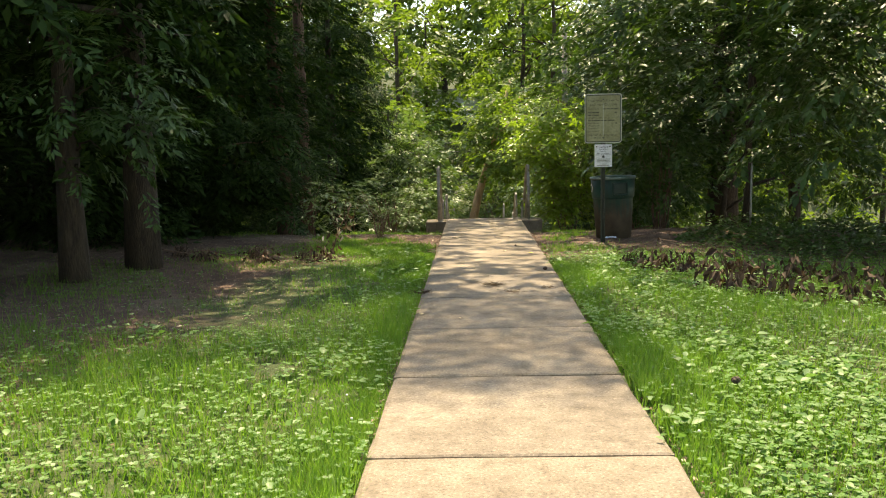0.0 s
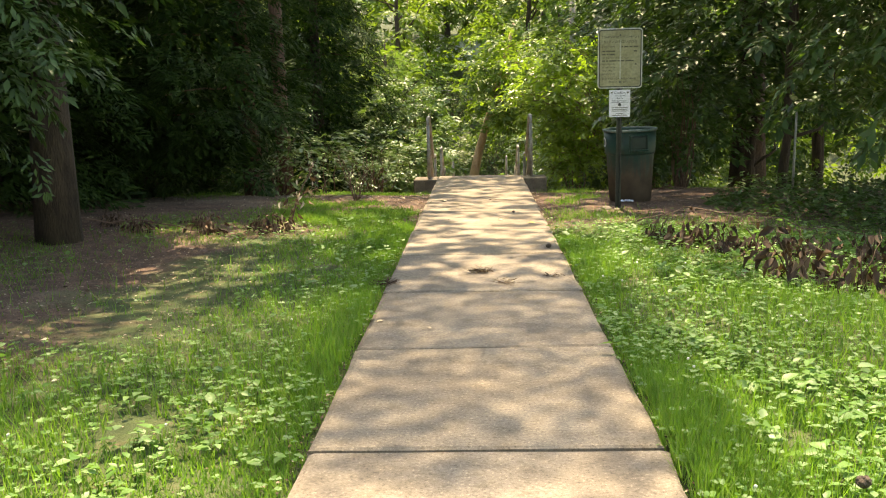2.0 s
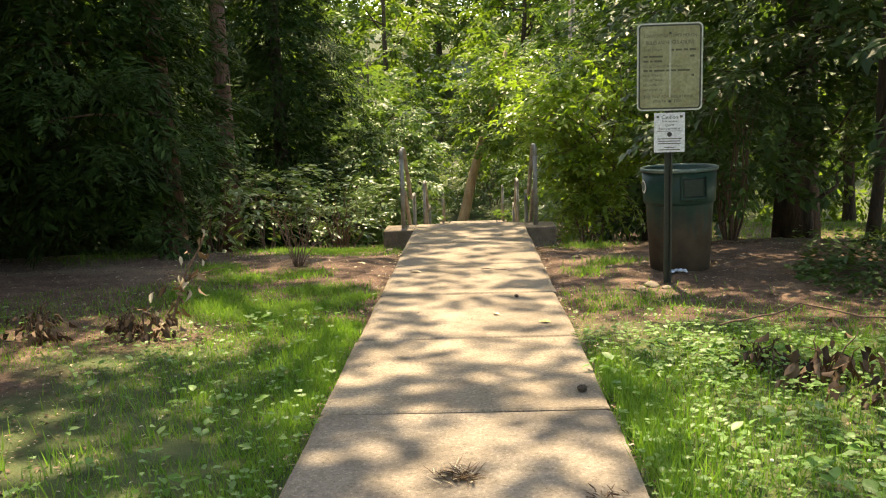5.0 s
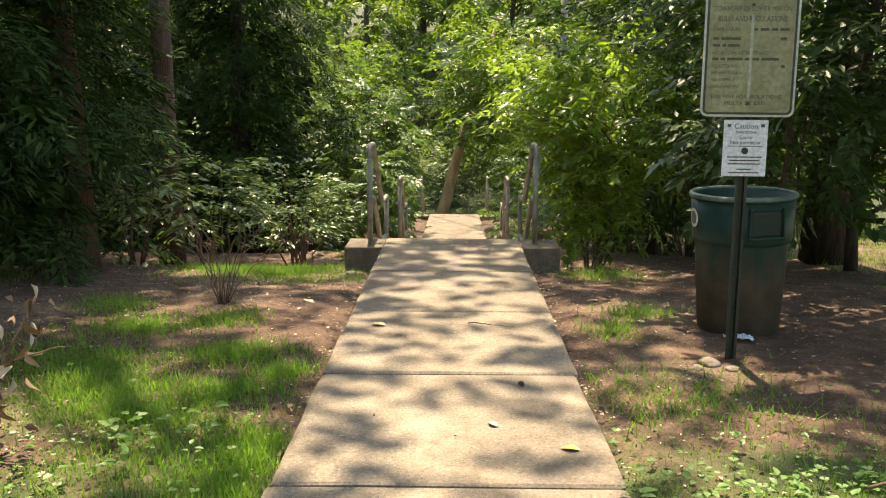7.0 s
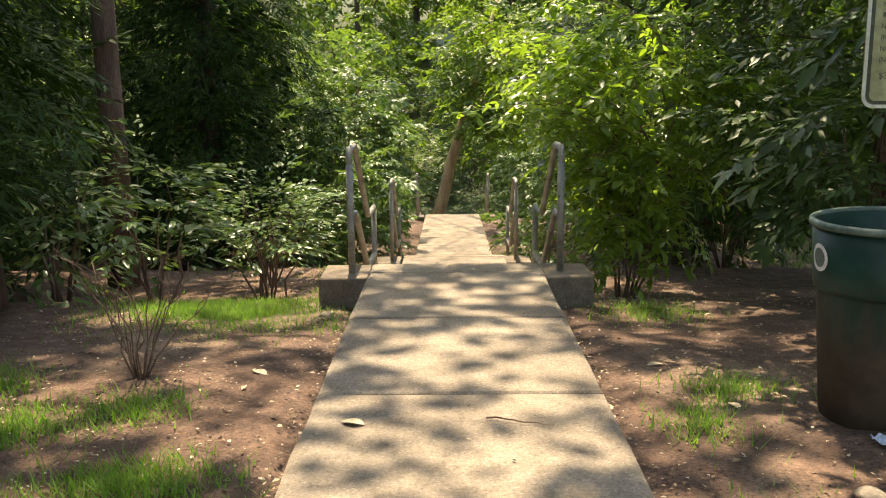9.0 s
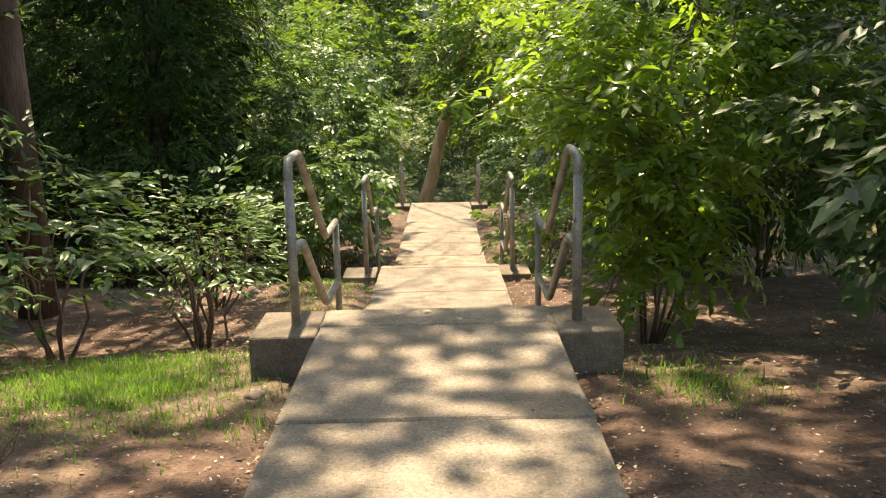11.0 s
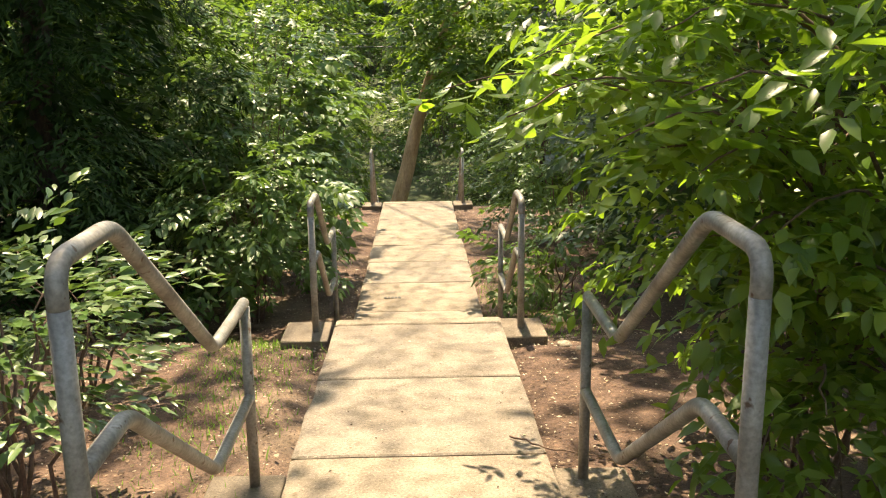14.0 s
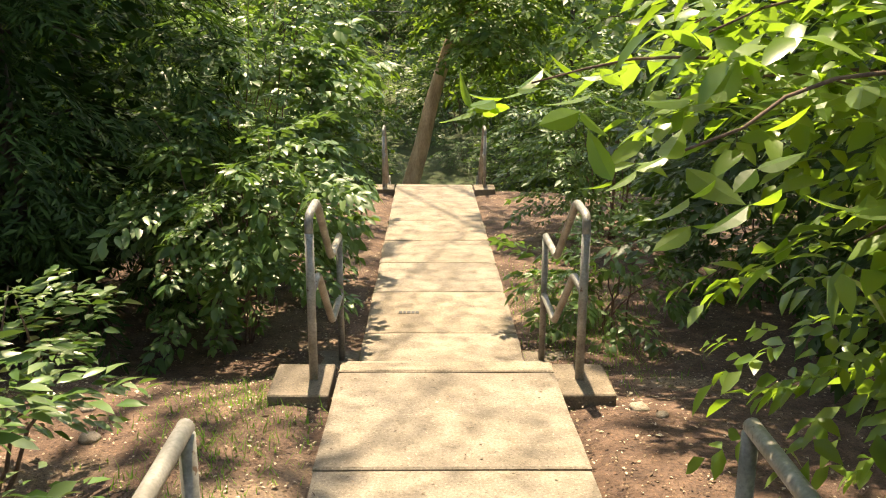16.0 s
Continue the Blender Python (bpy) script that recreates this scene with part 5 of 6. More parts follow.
def utility_line():
    ob = empty("utility_pole", pose(4.1, 43, float(ground_z(4.1, 43)) - 0.1), "grey wooden utility pole carrying two cables", "utility pole")
    GREY_WOOD = surface("grey_weathered_wood", (0.13, 0.115, 0.10), (0.24, 0.215, 0.19), 8, 60, 0.9, 0, 0.5, 0.01, stretch=(1, 1, 0.15))
    CABLE = surface("black_cable", (0.05, 0.05, 0.05), (0.10, 0.10, 0.10), 8, 60, 0.5)
    o = Vector(ob.location)
    tube("pole", [(0, 0, 0), (0.02, 0, 4), (0.05, 0, 9)], [0.17, 0.15, 0.12], GREY_WOOD, ob, 14)
    for z, r in ((0.95, 0.022), (0.55, 0.014)):
        pts = [(-22, -0.17, z + 0.5 - o.z), (-11, -0.17, z + 0.05 - o.z), (0, -0.17, z - o.z), (10, -0.17, z - 0.05 - o.z), (22, -0.17, z + 0.4 - o.z)]
        tube("cable", pts, r, CABLE, ob, 6)


utility_line()


# ---- lawn, weeds and litter ----
BARE_SPOTS = ((-2.0, 6.6, 0.28), (-2.35, 8.8, 0.5), (-1.9, 7.6, 0.22), (-1.3, 5.05, 0.14), (0.72, 4.2, 0.10), (1.1, 4.9, 0.08), (1.0, 7.6, 0.08), (-1.1, 8.3, 0.12))


def lawn_cover(x, y):
    """How much grass grows at a place, 0 to 1."""
    patch = 0.5 + 0.5 * np.sin(x * 1.9 + 0.7 * np.sin(y * 1.3)) * np.cos(y * 1.1 + 0.9 * np.sin(x * 1.7))
    right = np.clip((11.0 - y) / 1.9, 0, 1) * np.where((x < 1.75) & (y > 9.6), np.clip((11.0 - y - 0.5 * (1.75 - x)) / 1.0, 0, 1), 1)
    reach = np.clip((x + 2.0 + 0.35 * np.sin(y * 1.4) + np.clip(5.5 - y, 0, 3) * 0.6) / 0.8, 0, 1)
    left = np.clip((12.4 - y) / 1.6, 0, 1) * (0.12 + 0.16 * (y < 6.2) + 0.72 * reach) * np.where(y > 10.4, 0.08 + 0.5 * (patch > 0.6), 1) + np.clip((14.6 - y) / 1.0, 0, 1) * 0.35 * (patch > 0.6)
    far = np.where(x < 0, 0.4 * np.exp(-((x + 1.6) / 0.6) ** 2 - ((y - 14.8) / 0.8) ** 2) + 0.7 * np.exp(-((x + 1.2) / 0.35) ** 2 - ((y - 17.5) / 1.2) ** 2), 0.25 * np.exp(-((x - 1.25) / 0.4) ** 2 - ((y - 22.5) / 1.5) ** 2))
    near = np.clip((6.0 - y) / 3, 0, 1)
    bare = sum(np.exp(-((x - a) / r) ** 2 - ((y - b) / (r * 1.4)) ** 2) for a, b, r in BARE_SPOTS)
    cover = np.where(x > 0, right, left)
    return np.clip(np.maximum(cover * (0.45 + 0.75 * patch), cover * near * 0.85) * np.clip(1 - 1.3 * bare, 0, 1) + far, 0, 1)


def scatter(n, x0, x1, y0, y1, rng, keep):
    """Random places beside the path, thinned by keep(x, y)."""
    x, y = rng.normal(0, 0.42, n) * (x1 - x0) / 2, y0 + (y1 - y0) * rng.random(n) ** 1.1
    x = np.where((x < x0) | (x > x1), rng.uniform(x0, x1, n), x)
    k = (np.abs(x) > HALF + 0.005) & (rng.random(n) < keep(x, y))
    return x[k], y[k]


def build_grass():
    rng = np.random.default_rng(61)
    x, y = scatter(500000, -6.5, 7, -0.5, 16, rng, lawn_cover)
    ex = np.sign(rng.random(26000) - 0.5) * (HALF + 0.035 + np.abs(rng.normal(0, 0.16, 26000)))
    ey = rng.uniform(2.5, 11.0, 26000)
    k = rng.random(26000) < lawn_cover(ex, ey)
    x, y = np.concatenate([x, ex[k]]), np.concatenate([y, ey[k]])
    n = len(x)
    at = np.stack([x, y, ground_z(x, y) - 0.004], 1)
    a = rng.uniform(0, 2 * np.pi, n)
    tall = np.interp(y, [8.0, 10.0], [1.0, 0.55]) * rng.uniform(0.03, 0.10, n) * (1 + 0.5 * np.sin(x * 2.3) * np.sin(y * 1.7))
    lean = rng.uniform(0.1, 0.9, n)
    tip = at + np.stack([np.cos(a) * lean * tall, np.sin(a) * lean * tall, tall], 1)
    side = np.stack([-np.sin(a), np.cos(a), np.zeros(n)], 1) * rng.uniform(0.002, 0.0042, n)[:, None]
    v = np.stack([at - side, at + side, tip], 1).reshape(-1, 3)
    ob = mesh_object("grass", v, np.arange(n * 3).reshape(-1, 3), GRASS)
    tagged(ob, "short green lawn grass, thin and patchy under the trees", "grass", kind="stuff")


def build_tufts():
    """Short thick grass patches on the bare ground near the steps."""
    rng = np.random.default_rng(67)
    spots_xy = ((-1.6, 14.8, 0.33, 0.4, 5500), (-2.18, 12.72, 0.12, 0.14, 900), (-1.79, 12.18, 0.13, 0.12, 900), (-1.39, 12.42, 0.12, 0.12, 700), (-1.13, 11.66, 0.16, 0.12, 1300), (-0.84, 11.29, 0.09, 0.08, 700),
                (-1.84, 11.37, 0.22, 0.18, 1800), (-1.61, 10.95, 0.22, 0.16, 1900), (-1.05, 10.97, 0.16, 0.10, 1300), (-1.32, 10.66, 0.2, 0.12, 1500), (-1.15, 17.6, 0.2, 0.6, 500), (1.26, 14.59, 0.18, 0.25, 800),
                (1.2, 12.6, 0.12, 0.12, 500), (0.94, 12.2, 0.1, 0.12, 400), (1.2, 22.4, 0.3, 0.8, 2500), (-1.1, 19.2, 0.25, 0.6, 1200), (1.1, 10.9, 0.3, 0.3, 1200))
    x = np.concatenate([rng.normal(a, sx, n) for a, b, sx, sy, n in spots_xy])
    y = np.concatenate([rng.normal(b, sy, n) for a, b, sx, sy, n in spots_xy])
    k = np.abs(x) > HALF + 0.02
    x, y = x[k], y[k]
    n = len(x)
    at = np.stack([x, y, ground_z(x, y) - 0.004], 1)
    a = rng.uniform(0, 2 * np.pi, n)
    tall = rng.uniform(0.02, 0.075, n)
    lean = rng.uniform(0.2, 1.2, n)
    tip = at + np.stack([np.cos(a) * lean * tall, np.sin(a) * lean * tall, tall], 1)
    side = np.stack([-np.sin(a), np.cos(a), np.zeros(n)], 1) * rng.uniform(0.002, 0.005, n)[:, None]
    v = np.stack([at - side, at + side, tip], 1).reshape(-1, 3)
    tagged(mesh_object("grass_patches", v, np.arange(n * 3).reshape(-1, 3), GRASS), "short green grass patches on bare earth", "grass", kind="stuff")


def build_far_grass():
    rng = np.random.default_rng(66)
    n = 26000
    x, y = rng.uniform(4.6, 14, n), rng.uniform(14.8, 32, n)
    at = np.stack([x, y, ground_z(x, y) - 0.004], 1)
    a = rng.uniform(0, 2 * np.pi, n)
    tip = at + np.stack([np.cos(a) * 0.05, np.sin(a) * 0.05, rng.uniform(0.05, 0.14, n)], 1)
    side = np.stack([-np.sin(a), np.cos(a), np.zeros(n)], 1) * 0.006
    v = np.stack([at - side, at + side, tip], 1).reshape(-1, 3)
    tagged(mesh_object("meadow_grass", v, np.arange(n * 3).reshape(-1, 3), GRASS), "bright green grass in sun behind the trees", "grass", kind="stuff")


def build_clover():
    rng = np.random.default_rng(62)
    clump = lambda x, y: np.clip(lawn_cover(x, y) * (0.25 + 0.9 * (np.sin(x * 3.1 + y) * np.sin(y * 2.3 - x) > -0.15)), 0, 1) * np.where(x < 0, np.clip((9.5 - y) / 3, 0.2, 1), 1)
    x, y = scatter(40000, -5, 6, 1.2, 12.5, rng, clump)
    n = len(x)
    at = np.stack([x, y, ground_z(x, y) + rng.uniform(0.02, 0.075, n)], 1)
    at = np.repeat(at, 3, 0)
    a = np.repeat(rng.uniform(0, 2 * np.pi, n), 3) + np.tile([0, 2.09, 4.19], n)
    run = np.stack([np.cos(a), np.sin(a), np.full(3 * n, 0.15)], 1)
    up = np.array([0, 0, 1.0]) + np.repeat(rng.normal(0, 0.22, (n, 3)), 3, 0)
    size = np.repeat(rng.uniform(0.012, 0.026, n), 3)
    v, f = leaf_arrays(at, run, up, size, size * 0.95, 0.1)
    tagged(mesh_object("clover", v, f, CLOVER), "clover growing through the lawn", "clover", kind="stuff")
    # broad weed leaves, densest beside the dead plants
    rose = lambda x, y: np.clip(lawn_cover(x, y) * np.where(x > 0, 0.5 + 0.5 * (np.sin(x * 2.1) * np.cos(y * 1.9) > -0.3), 0.22) * np.where(np.abs(x) < 0.9, 0.25, 1), 0, 1)
    x, y = scatter(10500, -4, 5.5, 1.5, 11, rng, rose)
    n = len(x)
    reps = 5
    base = np.repeat(np.stack([x, y, ground_z(x, y)], 1), reps, 0)
    a = rng.uniform(0, 2 * np.pi, n * reps)
    base[:, 2] += rng.uniform(0.015, 0.085, n * reps)
    base[:, :2] += np.stack([np.cos(a), np.sin(a)], 1) * rng.uniform(0.005, 0.03, n * reps)[:, None]
    run = np.stack([np.cos(a), np.sin(a), rng.uniform(-0.1, 0.6, n * reps)], 1)
    up = np.array([0, 0, 1.0]) + rng.normal(0, 0.3, (n * reps, 3))
    size = np.repeat(rng.uniform(0.022, 0.05 + 0.024 * (np.sin(x * 2.7 + 1) * np.sin(y * 2.2) > 0.2), n), reps) * rng.uniform(0.7, 1.2, n * reps)
    v, f = leaf_arrays(base, run, up, size, size * 0.62, 0.12, "oval")
    tagged(mesh_object("weeds", v, f, CLOVER), "broad-leaved weeds spread over the lawn", "weeds", kind="stuff")
    x, y = scatter(170, -3.5, 3, 2, 8, rng, lambda x, y: lawn_cover(x, y) * 0.5)
    n = len(x)
    vs, fs = [], []
    for i in range(n):
        bm = bmesh.new()
        bmesh.ops.create_icosphere(bm, subdivisions=1, radius=0.0065, matrix=Matrix.Translation((x[i], y[i], float(ground_z(x[i], y[i])) + 0.075)))
        base = sum(len(q) for q in vs)
        bm.verts.index_update()
        fs += [tuple(w.index + base for w in f.verts) for f in bm.faces]
        vs.append(np.array([tuple(w.co) for w in bm.verts]))
        bm.free()
    tagged(mesh_object("clover_flowers", np.vstack(vs), fs, PETAL), "small white clover heads in the lawn", "flowers", kind="stuff")


def build_litter():
    rng = np.random.default_rng(63)
    keep = lambda x, y: np.clip(1 - lawn_cover(x, y) * 1.1, 0.04, 1) * np.where(x < -1.4, np.clip((y - 4.5) / 2, 0.15, 1), np.clip((y - 6) / 5, 0.15, 1))
    x, y = scatter(78000, -5.5, 5.5, 3, 31, rng, keep)
    x = np.concatenate([x, np.sign(rng.random(11000) - 0.5) * (0.64 + 2.6 * rng.random(11000) ** 1.3), rng.uniform(-5.0, -1.3, 9000)])
    y = np.concatenate([y, rng.uniform(16.4, 24, 11000), rng.uniform(7.0, 14.5, 9000)])
    edge_y = rng.uniform(1, 15, 1500)
    edge_x = np.sign(rng.random(1500) - 0.5) * (HALF + np.abs(rng.normal(0, 0.035, 1500)) + 0.012)
    on_y = np.concatenate([rng.uniform(8.5, 15.2, 60), rng.uniform(16.5, 19.6, 160), rng.uniform(21, 29, 90)])
    on_x = rng.uniform(-0.58, 0.58, len(on_y))
    on_z = np.where(on_y < 15.4, lerp_table(PATH_A, on_y), np.where(on_y < 20, lerp_table(PATH_B, on_y), lerp_table(PATH_C, on_y))) + 0.004
    z = np.concatenate([ground_z(x, y) + 0.008, ground_z(edge_x, edge_y) + 0.01, on_z])
    size = np.concatenate([rng.uniform(0.006, 0.027, len(x)) * (1 + 0.8 * (rng.random(len(x)) > 0.95)), rng.uniform(0.01, 0.035, 1500), rng.uniform(0.008, 0.026, len(on_y))])
    at = np.stack([np.concatenate([x, edge_x, on_x]), np.concatenate([y, edge_y, on_y]), z], 1)
    n = len(at)
    a = rng.uniform(0, 2 * np.pi, n)
    run = np.stack([np.cos(a), np.sin(a), rng.normal(0, 0.12, n)], 1)
    up = np.array([0, 0, 1.0]) + rng.normal(0, 0.25, (n, 3))
    v, f = leaf_arrays(at, run, up, size, size * rng.uniform(0.3, 0.7, n), 0.2)
    tagged(mesh_object("leaf_litter", v, f, LITTER), "dry brown leaf crumbs on the bare earth", "leaf litter", kind="stuff")


def build_groundcover():
    """A low dark leafy carpet under the trees behind the withered plants."""
    rng = np.random.default_rng(68)
    n = 9000
    x, y = rng.uniform(2.4, 6.5, n), rng.uniform(9.6, 13.2, n)
    k = (x > 2.55 + 0.22 * np.sin(y * 2.6) + 0.5 * np.clip(10.6 - y, 0, 1)) & (rng.random(n) < np.clip((13.2 - y) / 0.8, 0, 1))
    x, y = x[k], y[k]
    n = len(x)
    rise = np.clip((x - 2.4) / 0.7, 0.25, 1) * (0.2 + 0.08 * np.sin(x * 5) * np.sin(y * 4))
    at = np.stack([x, y, ground_z(x, y) + rise * np.sqrt(rng.random(n))], 1)
    a = rng.uniform(0, 2 * np.pi, n)
    run = np.stack([np.cos(a), np.sin(a), rng.normal(0, 0.3, n)], 1)
    size = rng.uniform(0.05, 0.10, n)
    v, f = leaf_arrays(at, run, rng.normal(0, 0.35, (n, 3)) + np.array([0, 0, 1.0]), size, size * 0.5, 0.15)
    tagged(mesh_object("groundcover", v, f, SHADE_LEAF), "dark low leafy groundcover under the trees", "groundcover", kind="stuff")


build_groundcover()
build_grass()
build_tufts()
build_far_grass()
build_clover()
build_litter()


def dead_clump(x, y, size, seed, label="withered dark brown plant clump"):
    rng = np.random.default_rng(seed)
    z = float(ground_z(x, y))
    ob = empty("dead_plant", pose(x, y, z), label, "dead plant", "withered plants")
    for i in range(5):
        a = 2 * np.pi * i / 5 + rng.random()
        end = np.array([math.cos(a) * size * 0.6, math.sin(a) * size * 0.6, size * rng.uniform(0.7, 1.2)])
        tube("stalk", wander((0, 0, -0.02), end, 6, 0.12, 0.05, rng), np.linspace(0.006, 0.002, 6), DEAD, ob, 5)
    n = 80
    d = rng.normal(0, 1, (n, 3)) * np.array([1, 1, 0.5])
    at = d * size * 0.42
    at[:, 2] = np.abs(at[:, 2]) * 1.6 + size * 0.15
    run = d * 0.6
    run[:, 2] -= 1.2
    L = rng.uniform(0.05, 0.11, n) * size / 0.25
    v, f = leaf_arrays(at, run, rng.normal(0, 1, (n, 3)), L, L * 0.5, 0.5, "oval")
    mesh_object("withered_leaves", v, f, DEAD, ob)


for i, (x, y, s) in enumerate(((1.42, 9.25, 0.14), (1.62, 8.95, 0.24), (1.83, 8.7, 0.2), (2.05, 8.55, 0.22), (2.3, 8.3, 0.22), (1.95, 7.6, 0.3), (2.3, 7.3, 0.28), (2.65, 8.1, 0.24), (2.95, 7.9, 0.24), (3.3, 7.7, 0.24), (2.7, 7.0, 0.24))):
    dead_clump(x, y, s, 70 + i)
for i, (x, y, s) in enumerate(((-1.92, 10.25, 0.2), (-2.12, 10.45, 0.13), (-2.55, 10.2, 0.17), (-2.75, 10.6, 0.13), (-3.2, 10.2, 0.16), (-3.6, 10.6, 0.13))):
    dead_clump(x, y, s, 90 + i)


# ---- small things ----
def bare_shrub(x, y, height, seed, twigs=11, label="bare twiggy shrub with a few leaves", leafy=24):
    rng = np.random.default_rng(seed)
    z = float(ground_z(x, y))
    ob = empty("bare_shrub", pose(x, y, z), label, "shrub")
    ends = []
    for i in range(twigs):
        a = 2 * np.pi * i / twigs + rng.random() * 0.5
        end = np.array([math.cos(a) * height * rng.uniform(0.15, 0.6), math.sin(a) * height * rng.uniform(0.15, 0.6), height * rng.uniform(0.55, 1.0)])
        line = wander((math.cos(a) * 0.02, math.sin(a) * 0.02, -0.02), end, 8, 0.16, 0.08, rng)
        tube("twig", line, np.linspace(0.0048, 0.0013, 8), TWIG, ob, 5)
        fork = line[4] + (line[7] - line[4]) * 0.9 + rng.normal(0, 0.09, 3)
        tube("twig", wander(line[4], fork, 6, 0.05, 0.03, rng), np.linspace(0.003, 0.0011, 6), TWIG, ob, 5)
        ends += [line[7], fork, line[6]]
    pick = np.array([ends[rng.integers(len(ends))] for _ in range(leafy)]) + rng.normal(0, 0.03, (leafy, 3))
    L = rng.uniform(0.03, 0.06, leafy)
    run = rng.normal(0, 1, (leafy, 3))
    run[:, 2] -= 0.4
    v, f = leaf_arrays(pick, run, rng.normal(0, 0.4, (leafy, 3)) + np.array([0, 0, 1.0]), L, L * 0.5, 0.2, "oval")
    mesh_object("leaves", v, f, SHADE_LEAF, ob)


bare_shrub(-1.5, 12.85, 0.66, 201, 15, leafy=9)


def dead_sapling(x, y):
    rng = np.random.default_rng(211)
    z = float(ground_z(x, y))
    ob = empty("dead_sapling", pose(x, y, z), "broken dead sapling with withered leaves", "dead plant")
    tube("stem", wander((0, 0, -0.03), (0.30, 0.05, 0.62), 9, 0.12, 0.03, rng), np.linspace(0.012, 0.004, 9), TWIG, ob, 7)
    tube("side_twig", wander((0.15, 0.02, 0.32), (0.42, 0.0, 0.42), 6, 0.05, 0.02, rng), np.linspace(0.006, 0.002, 6), TWIG, ob, 6)
    n = 46
    k = rng.random(n)
    at = np.stack([0.30 * k + rng.normal(0, 0.05, n), rng.normal(0, 0.05, n), 0.60 * k + rng.normal(0.02, 0.05, n)], 1)
    run = rng.normal(0, 0.6, (n, 3))
    run[:, 2] -= 1
    L = rng.uniform(0.04, 0.09, n)
    v, f = leaf_arrays(at, run, rng.normal(0, 1, (n, 3)), L, L * 0.4, 0.5, "oval")
    mesh_object("withered_leaves", v, f, LITTER, ob)


dead_sapling(-1.86, 10.3)


def stick(points, r, label, seed):
    rng = np.random.default_rng(seed)
    line = np.vstack([wander(a, b, 7, 0.14 * math.dist(a, b), 0.0, rng)[:-1] for a, b in zip(points, points[1:])] + [np.array(points[-1])[None]])
    ob = tube("fallen_branch", line, np.linspace(r, r * 0.35, len(line)), TWIG, None, 6)
    tagged(ob, label, "branch")


stick([(1.35, 9.75, -0.10), (1.75, 9.7, 0.02), (2.4, 9.2, -0.02), (3.2, 8.7, -0.12), (4.1, 8.5, -0.16)], 0.006, "long thin fallen branch on the weeds", 221)
stick([(-3.9, 10.0, 0.02), (-3.2, 10.15, -0.06), (-2.5, 9.9, -0.14)], 0.010, "brown fallen stick beside withered plants", 222)
stick([(0.10, 12.14, -0.182), (0.22, 12.10, -0.180), (0.36, 12.06, -0.182)], 0.004, "thin dry twig lying on the path", 223)
stick([(0.45, 17.45, -0.862), (0.6, 17.3, -0.855), (0.85, 17.2, -0.86)], 0.006, "forked dry twig across the path edge", 224)
stick([(2.1, 13.9, -0.30), (2.5, 13.7, -0.26), (2.9, 13.75, -0.31)], 0.012, "fallen stick on bare earth", 225)


def grass_tuft(x, y, z, label, seed, n=120, reach=0.10, mat=LITTER):
    rng = np.random.default_rng(seed)
    a = rng.uniform(0, 2 * np.pi, n)
    at = np.stack([rng.normal(0, 0.035, n), rng.normal(0, 0.03, n), np.full(n, 0.004)], 1)
    run = np.stack([np.cos(a), np.sin(a), rng.uniform(0.05, 0.5, n)], 1)
    L = rng.uniform(0.3, 1, n) * reach
    v, f = leaf_arrays(at, run, np.array([0, 0, 1.0]) + rng.normal(0, 0.5, (n, 3)), L, np.full(n, 0.006), 0.3)
    ob = mesh_object("grass_tuft", v, f, mat)
    ob.location = (x, y, z)
    tagged(ob, label, "dry grass")


grass_tuft(-0.02, 7.92, -0.165, "dry brown tuft of cut grass on the path", 231)
grass_tuft(0.47, 7.75, -0.165, "small dark scrap of dry grass on the path", 232, 40, 0.05, DEAD)
grass_tuft(-0.62, 7.6, -0.17, "dark withered tuft at the path edge", 233, 110, 0.09, DEAD)
grass_tuft(0.15, 7.55, -0.165, "thin scatter of reddish dry grass", 234, 45, 0.09, LITTER)


def flat_leaf(x, y, z, size, turn, colour, label):
    n = 10
    k = np.linspace(0, 1, n)
    half = 0.28 * np.sin(np.pi * k ** 0.85) ** 0.8
    v = []
    for i in range(n):
        lift = 0.05 * math.sin(3 * k[i]) + 0.01
        v += [(-half[i] * size, (k[i] - 0.5) * size, lift * size + half[i] * size * 0.3), (0, (k[i] - 0.5) * size, lift * size), (half[i] * size, (k[i] - 0.5) * size, lift * size + half[i] * size * 0.2)]
    f = [q for i in range(n - 1) for q in ((3 * i, 3 * i + 1, 3 * i + 4, 3 * i + 3), (3 * i + 1, 3 * i + 2, 3 * i + 5, 3 * i + 4))]
    ob = mesh_object("fallen_leaf", v, f, colour)
    ob.matrix_basis = pose(x, y, z, 0, 0, turn)
    tagged(ob, label, "leaf")


YELLOW = surface("yellow_leaf", (0.62, 0.55, 0.06), (0.72, 0.66, 0.12), 20, 90, 0.6)
TAN = surface("tan_leaf", (0.42, 0.33, 0.21), (0.58, 0.48, 0.34), 20, 90, 0.8)
flat_leaf(0.46, 10.24, -0.176, 0.075, 75, YELLOW, "yellow fallen leaf on the path")
for x, y, z, w, t in ((-0.42, 12.1, -0.186, 0.10, 70), (0.18, 10.5, -0.178, 0.06, 30), (-0.05, 15.25, -0.2, 0.05, 100), (0.12, 15.1, -0.2, 0.05, 10), (-0.55, 6.6, -0.158, 0.05, 130), (-0.28, 6.45, -0.158, 0.035, 20), (-0.95, 12.9, -0.24, 0.1, 50),
                      (0.95, 13.0, -0.25, 0.1, 110), (1.15, 12.4, -0.235, 0.08, 15)):
    flat_leaf(x, y, z, w, t, TAN, "pale dry fallen leaf")


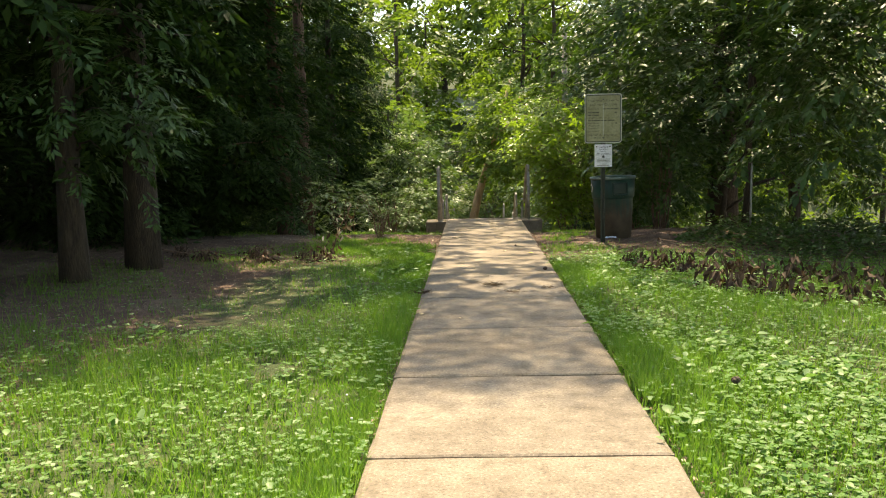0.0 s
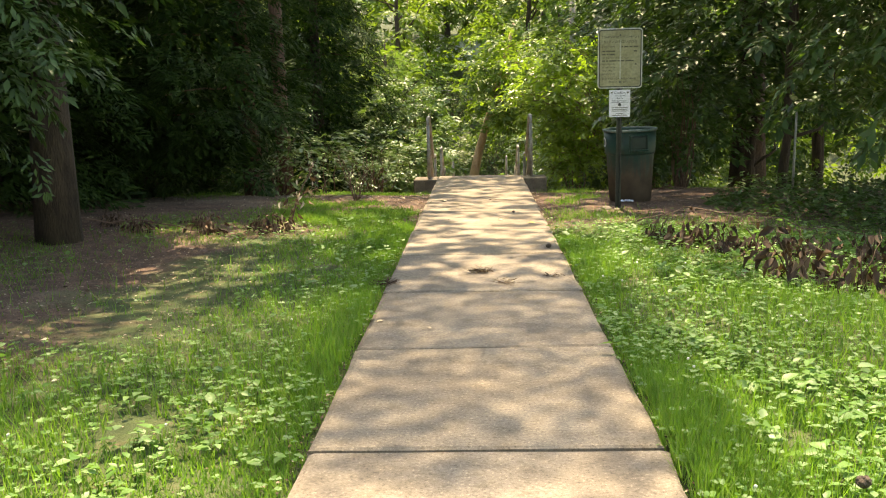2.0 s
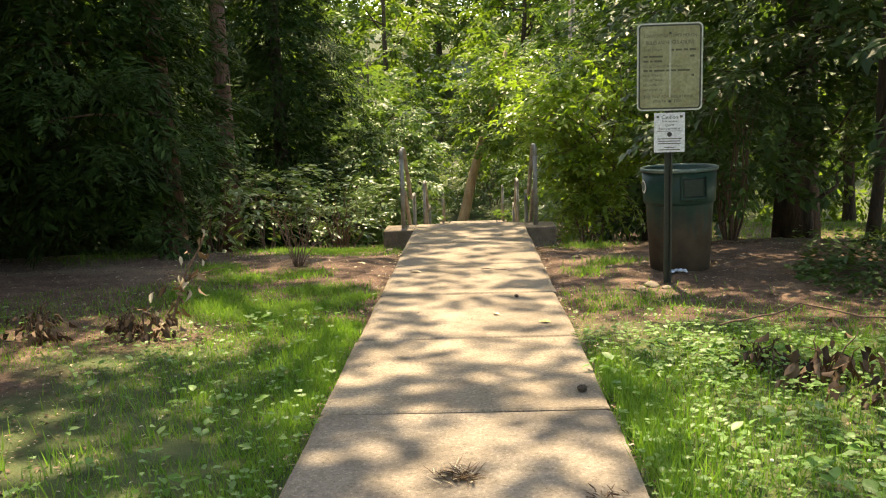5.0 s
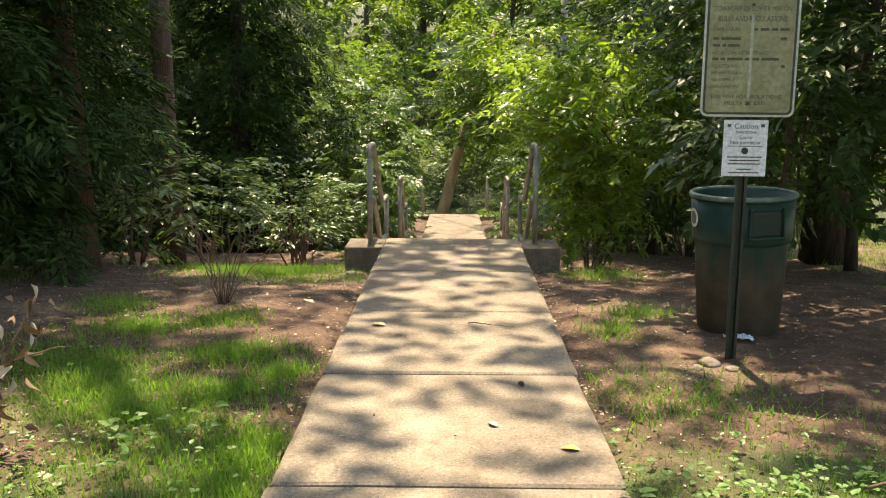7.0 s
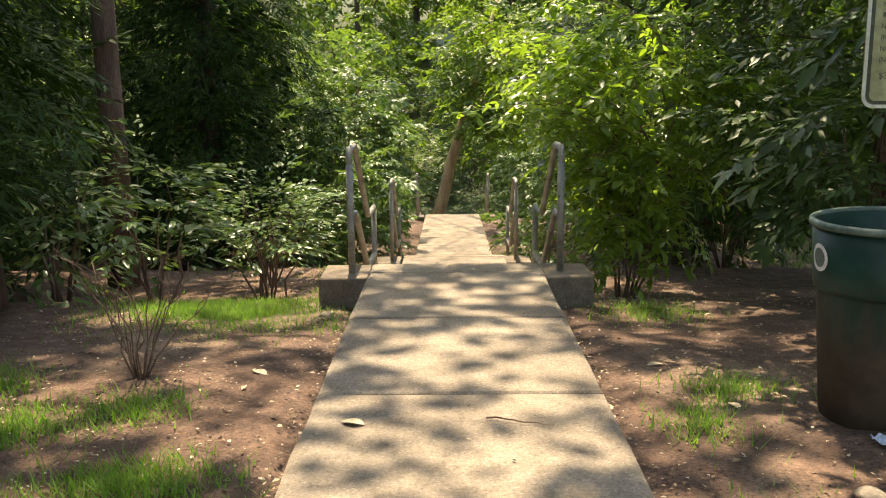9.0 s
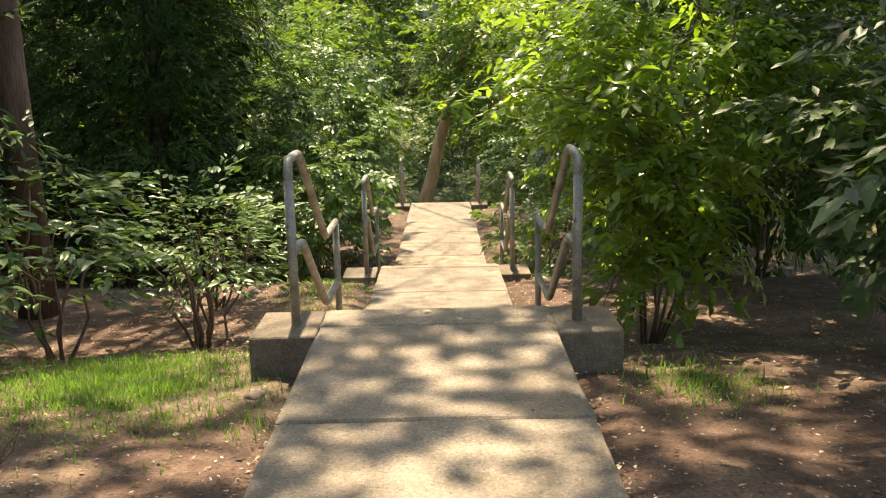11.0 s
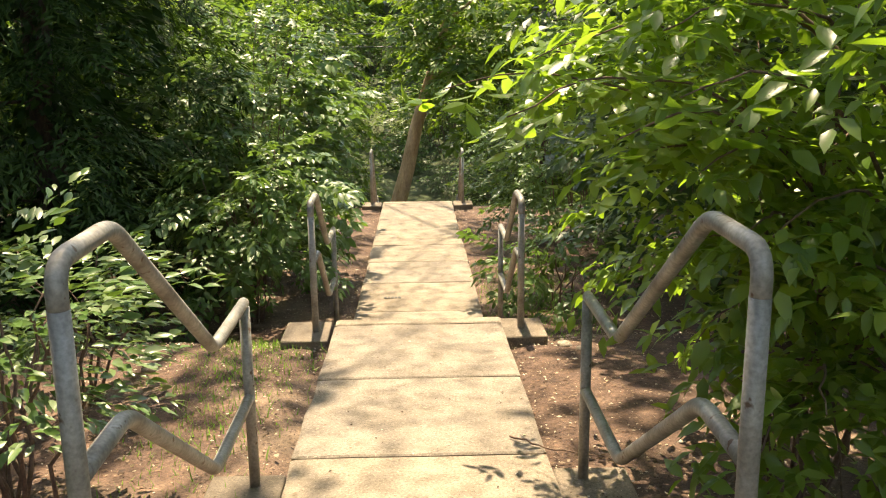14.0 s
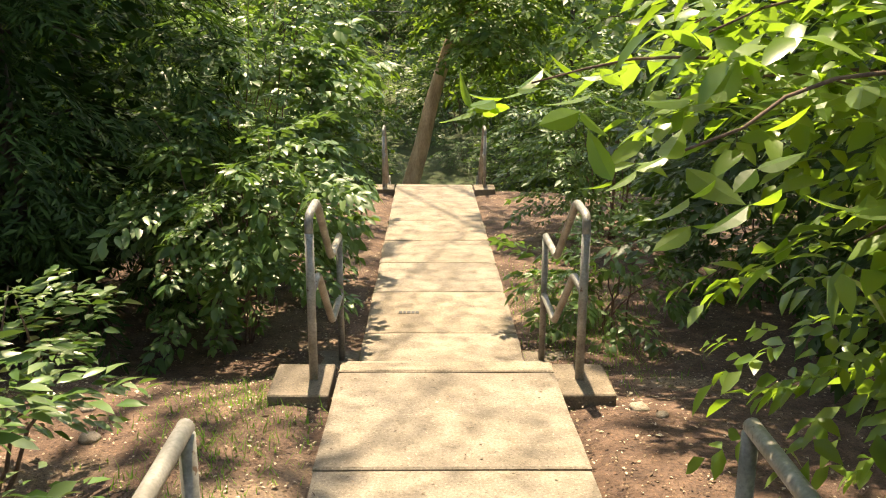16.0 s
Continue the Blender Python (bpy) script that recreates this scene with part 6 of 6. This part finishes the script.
def cone_scale(x, y, z, r):
    bm = bmesh.new()
    bmesh.ops.create_icosphere(bm, subdivisions=3, radius=r)
    for v in bm.verts:
        v.co *= 1 + 0.25 * noise.noise(v.co * 90)
        v.co.z *= 0.8
    ob = part("seed_ball", bm, BARK, None)
    ob.location = (x, y, z + r * 0.7)
    tagged(ob, "small dark spiky seed ball on the path", "seed ball")


for x, y, z, r in ((0.52, 8.87, -0.170, 0.022), (0.33, 11.0, -0.18, 0.014), (1.08, 4.35, -0.09, 0.022)):
    cone_scale(x, y, z, r)


def stone(x, y, r, seed, label="grey stone half buried in earth"):
    bm = bmesh.new()
    bmesh.ops.create_icosphere(bm, subdivisions=3, radius=r)
    for v in bm.verts:
        v.co *= 1 + 0.3 * noise.noise(v.co * (0.9 / r) + Vector((seed, 0, 0)))
        v.co.z *= 0.55
    ob = part("stone", bm, CONCRETE, None)
    ob.location = (x, y, float(ground_z(x, y)) + r * 0.15)
    tagged(ob, label, "stone", "stones")


for i, (x, y, r) in enumerate(((1.33, 11.52, 0.055), (1.42, 11.42, 0.035), (1.25, 11.45, 0.03), (1.02, 19.3, 0.05), (1.12, 19.2, 0.035), (-0.85, 14.5, 0.05), (-1.75, 18.9, 0.05), (-1.9, 19.3, 0.04), (1.35, 17.6, 0.04))):
    stone(x, y, r, i)


def wrapper(x, y):
    WRAP = surface("pale_blue_wrapper", (0.30, 0.40, 0.62), (0.70, 0.74, 0.80), 25, 90, 0.35)
    bm = bmesh.new()
    bmesh.ops.create_grid(bm, x_segments=14, y_segments=9, size=0.5)
    for v in bm.verts:
        v.co = Vector((v.co.x * 0.15, v.co.y * 0.09, 0.022 + 0.022 * noise.noise(v.co * 6)))
    ob = part("wrapper", bm, WRAP, None)
    ob.location = (x, y, float(ground_z(x, y)) + 0.006)
    tagged(ob, "crumpled pale blue wrapper by the bin", "litter")


wrapper(1.60, 11.93)

# a few dark stamped characters in the lower slab, worn away
for k, w in enumerate((0.028, 0.022, 0.03, 0.026, 0.03)):
    bar = part("stamp_mark", block(w, 0.05, 0.004, (0, 0, 0), 0), BLACK_INK, path, "worn dark stamp in the slab")
    bar.location = (-0.34 + 0.036 * k, 22.3, float(lerp_table(PATH_C, 22.3)) + 0.001)


def stake(x, y, z_top):
    z = float(ground_z(x, y))
    ob = tube("stake", [(0, 0, -0.05), (0.004, 0, 0.4), (0.012, 0, z_top - z)], [0.013, 0.013, 0.012], STEEL, None, 10)
    ob.location = (x, y, z)
    tagged(ob, "thin grey metal stake standing in the groundcover", "stake")


stake(3.42, 12.0, 0.72)
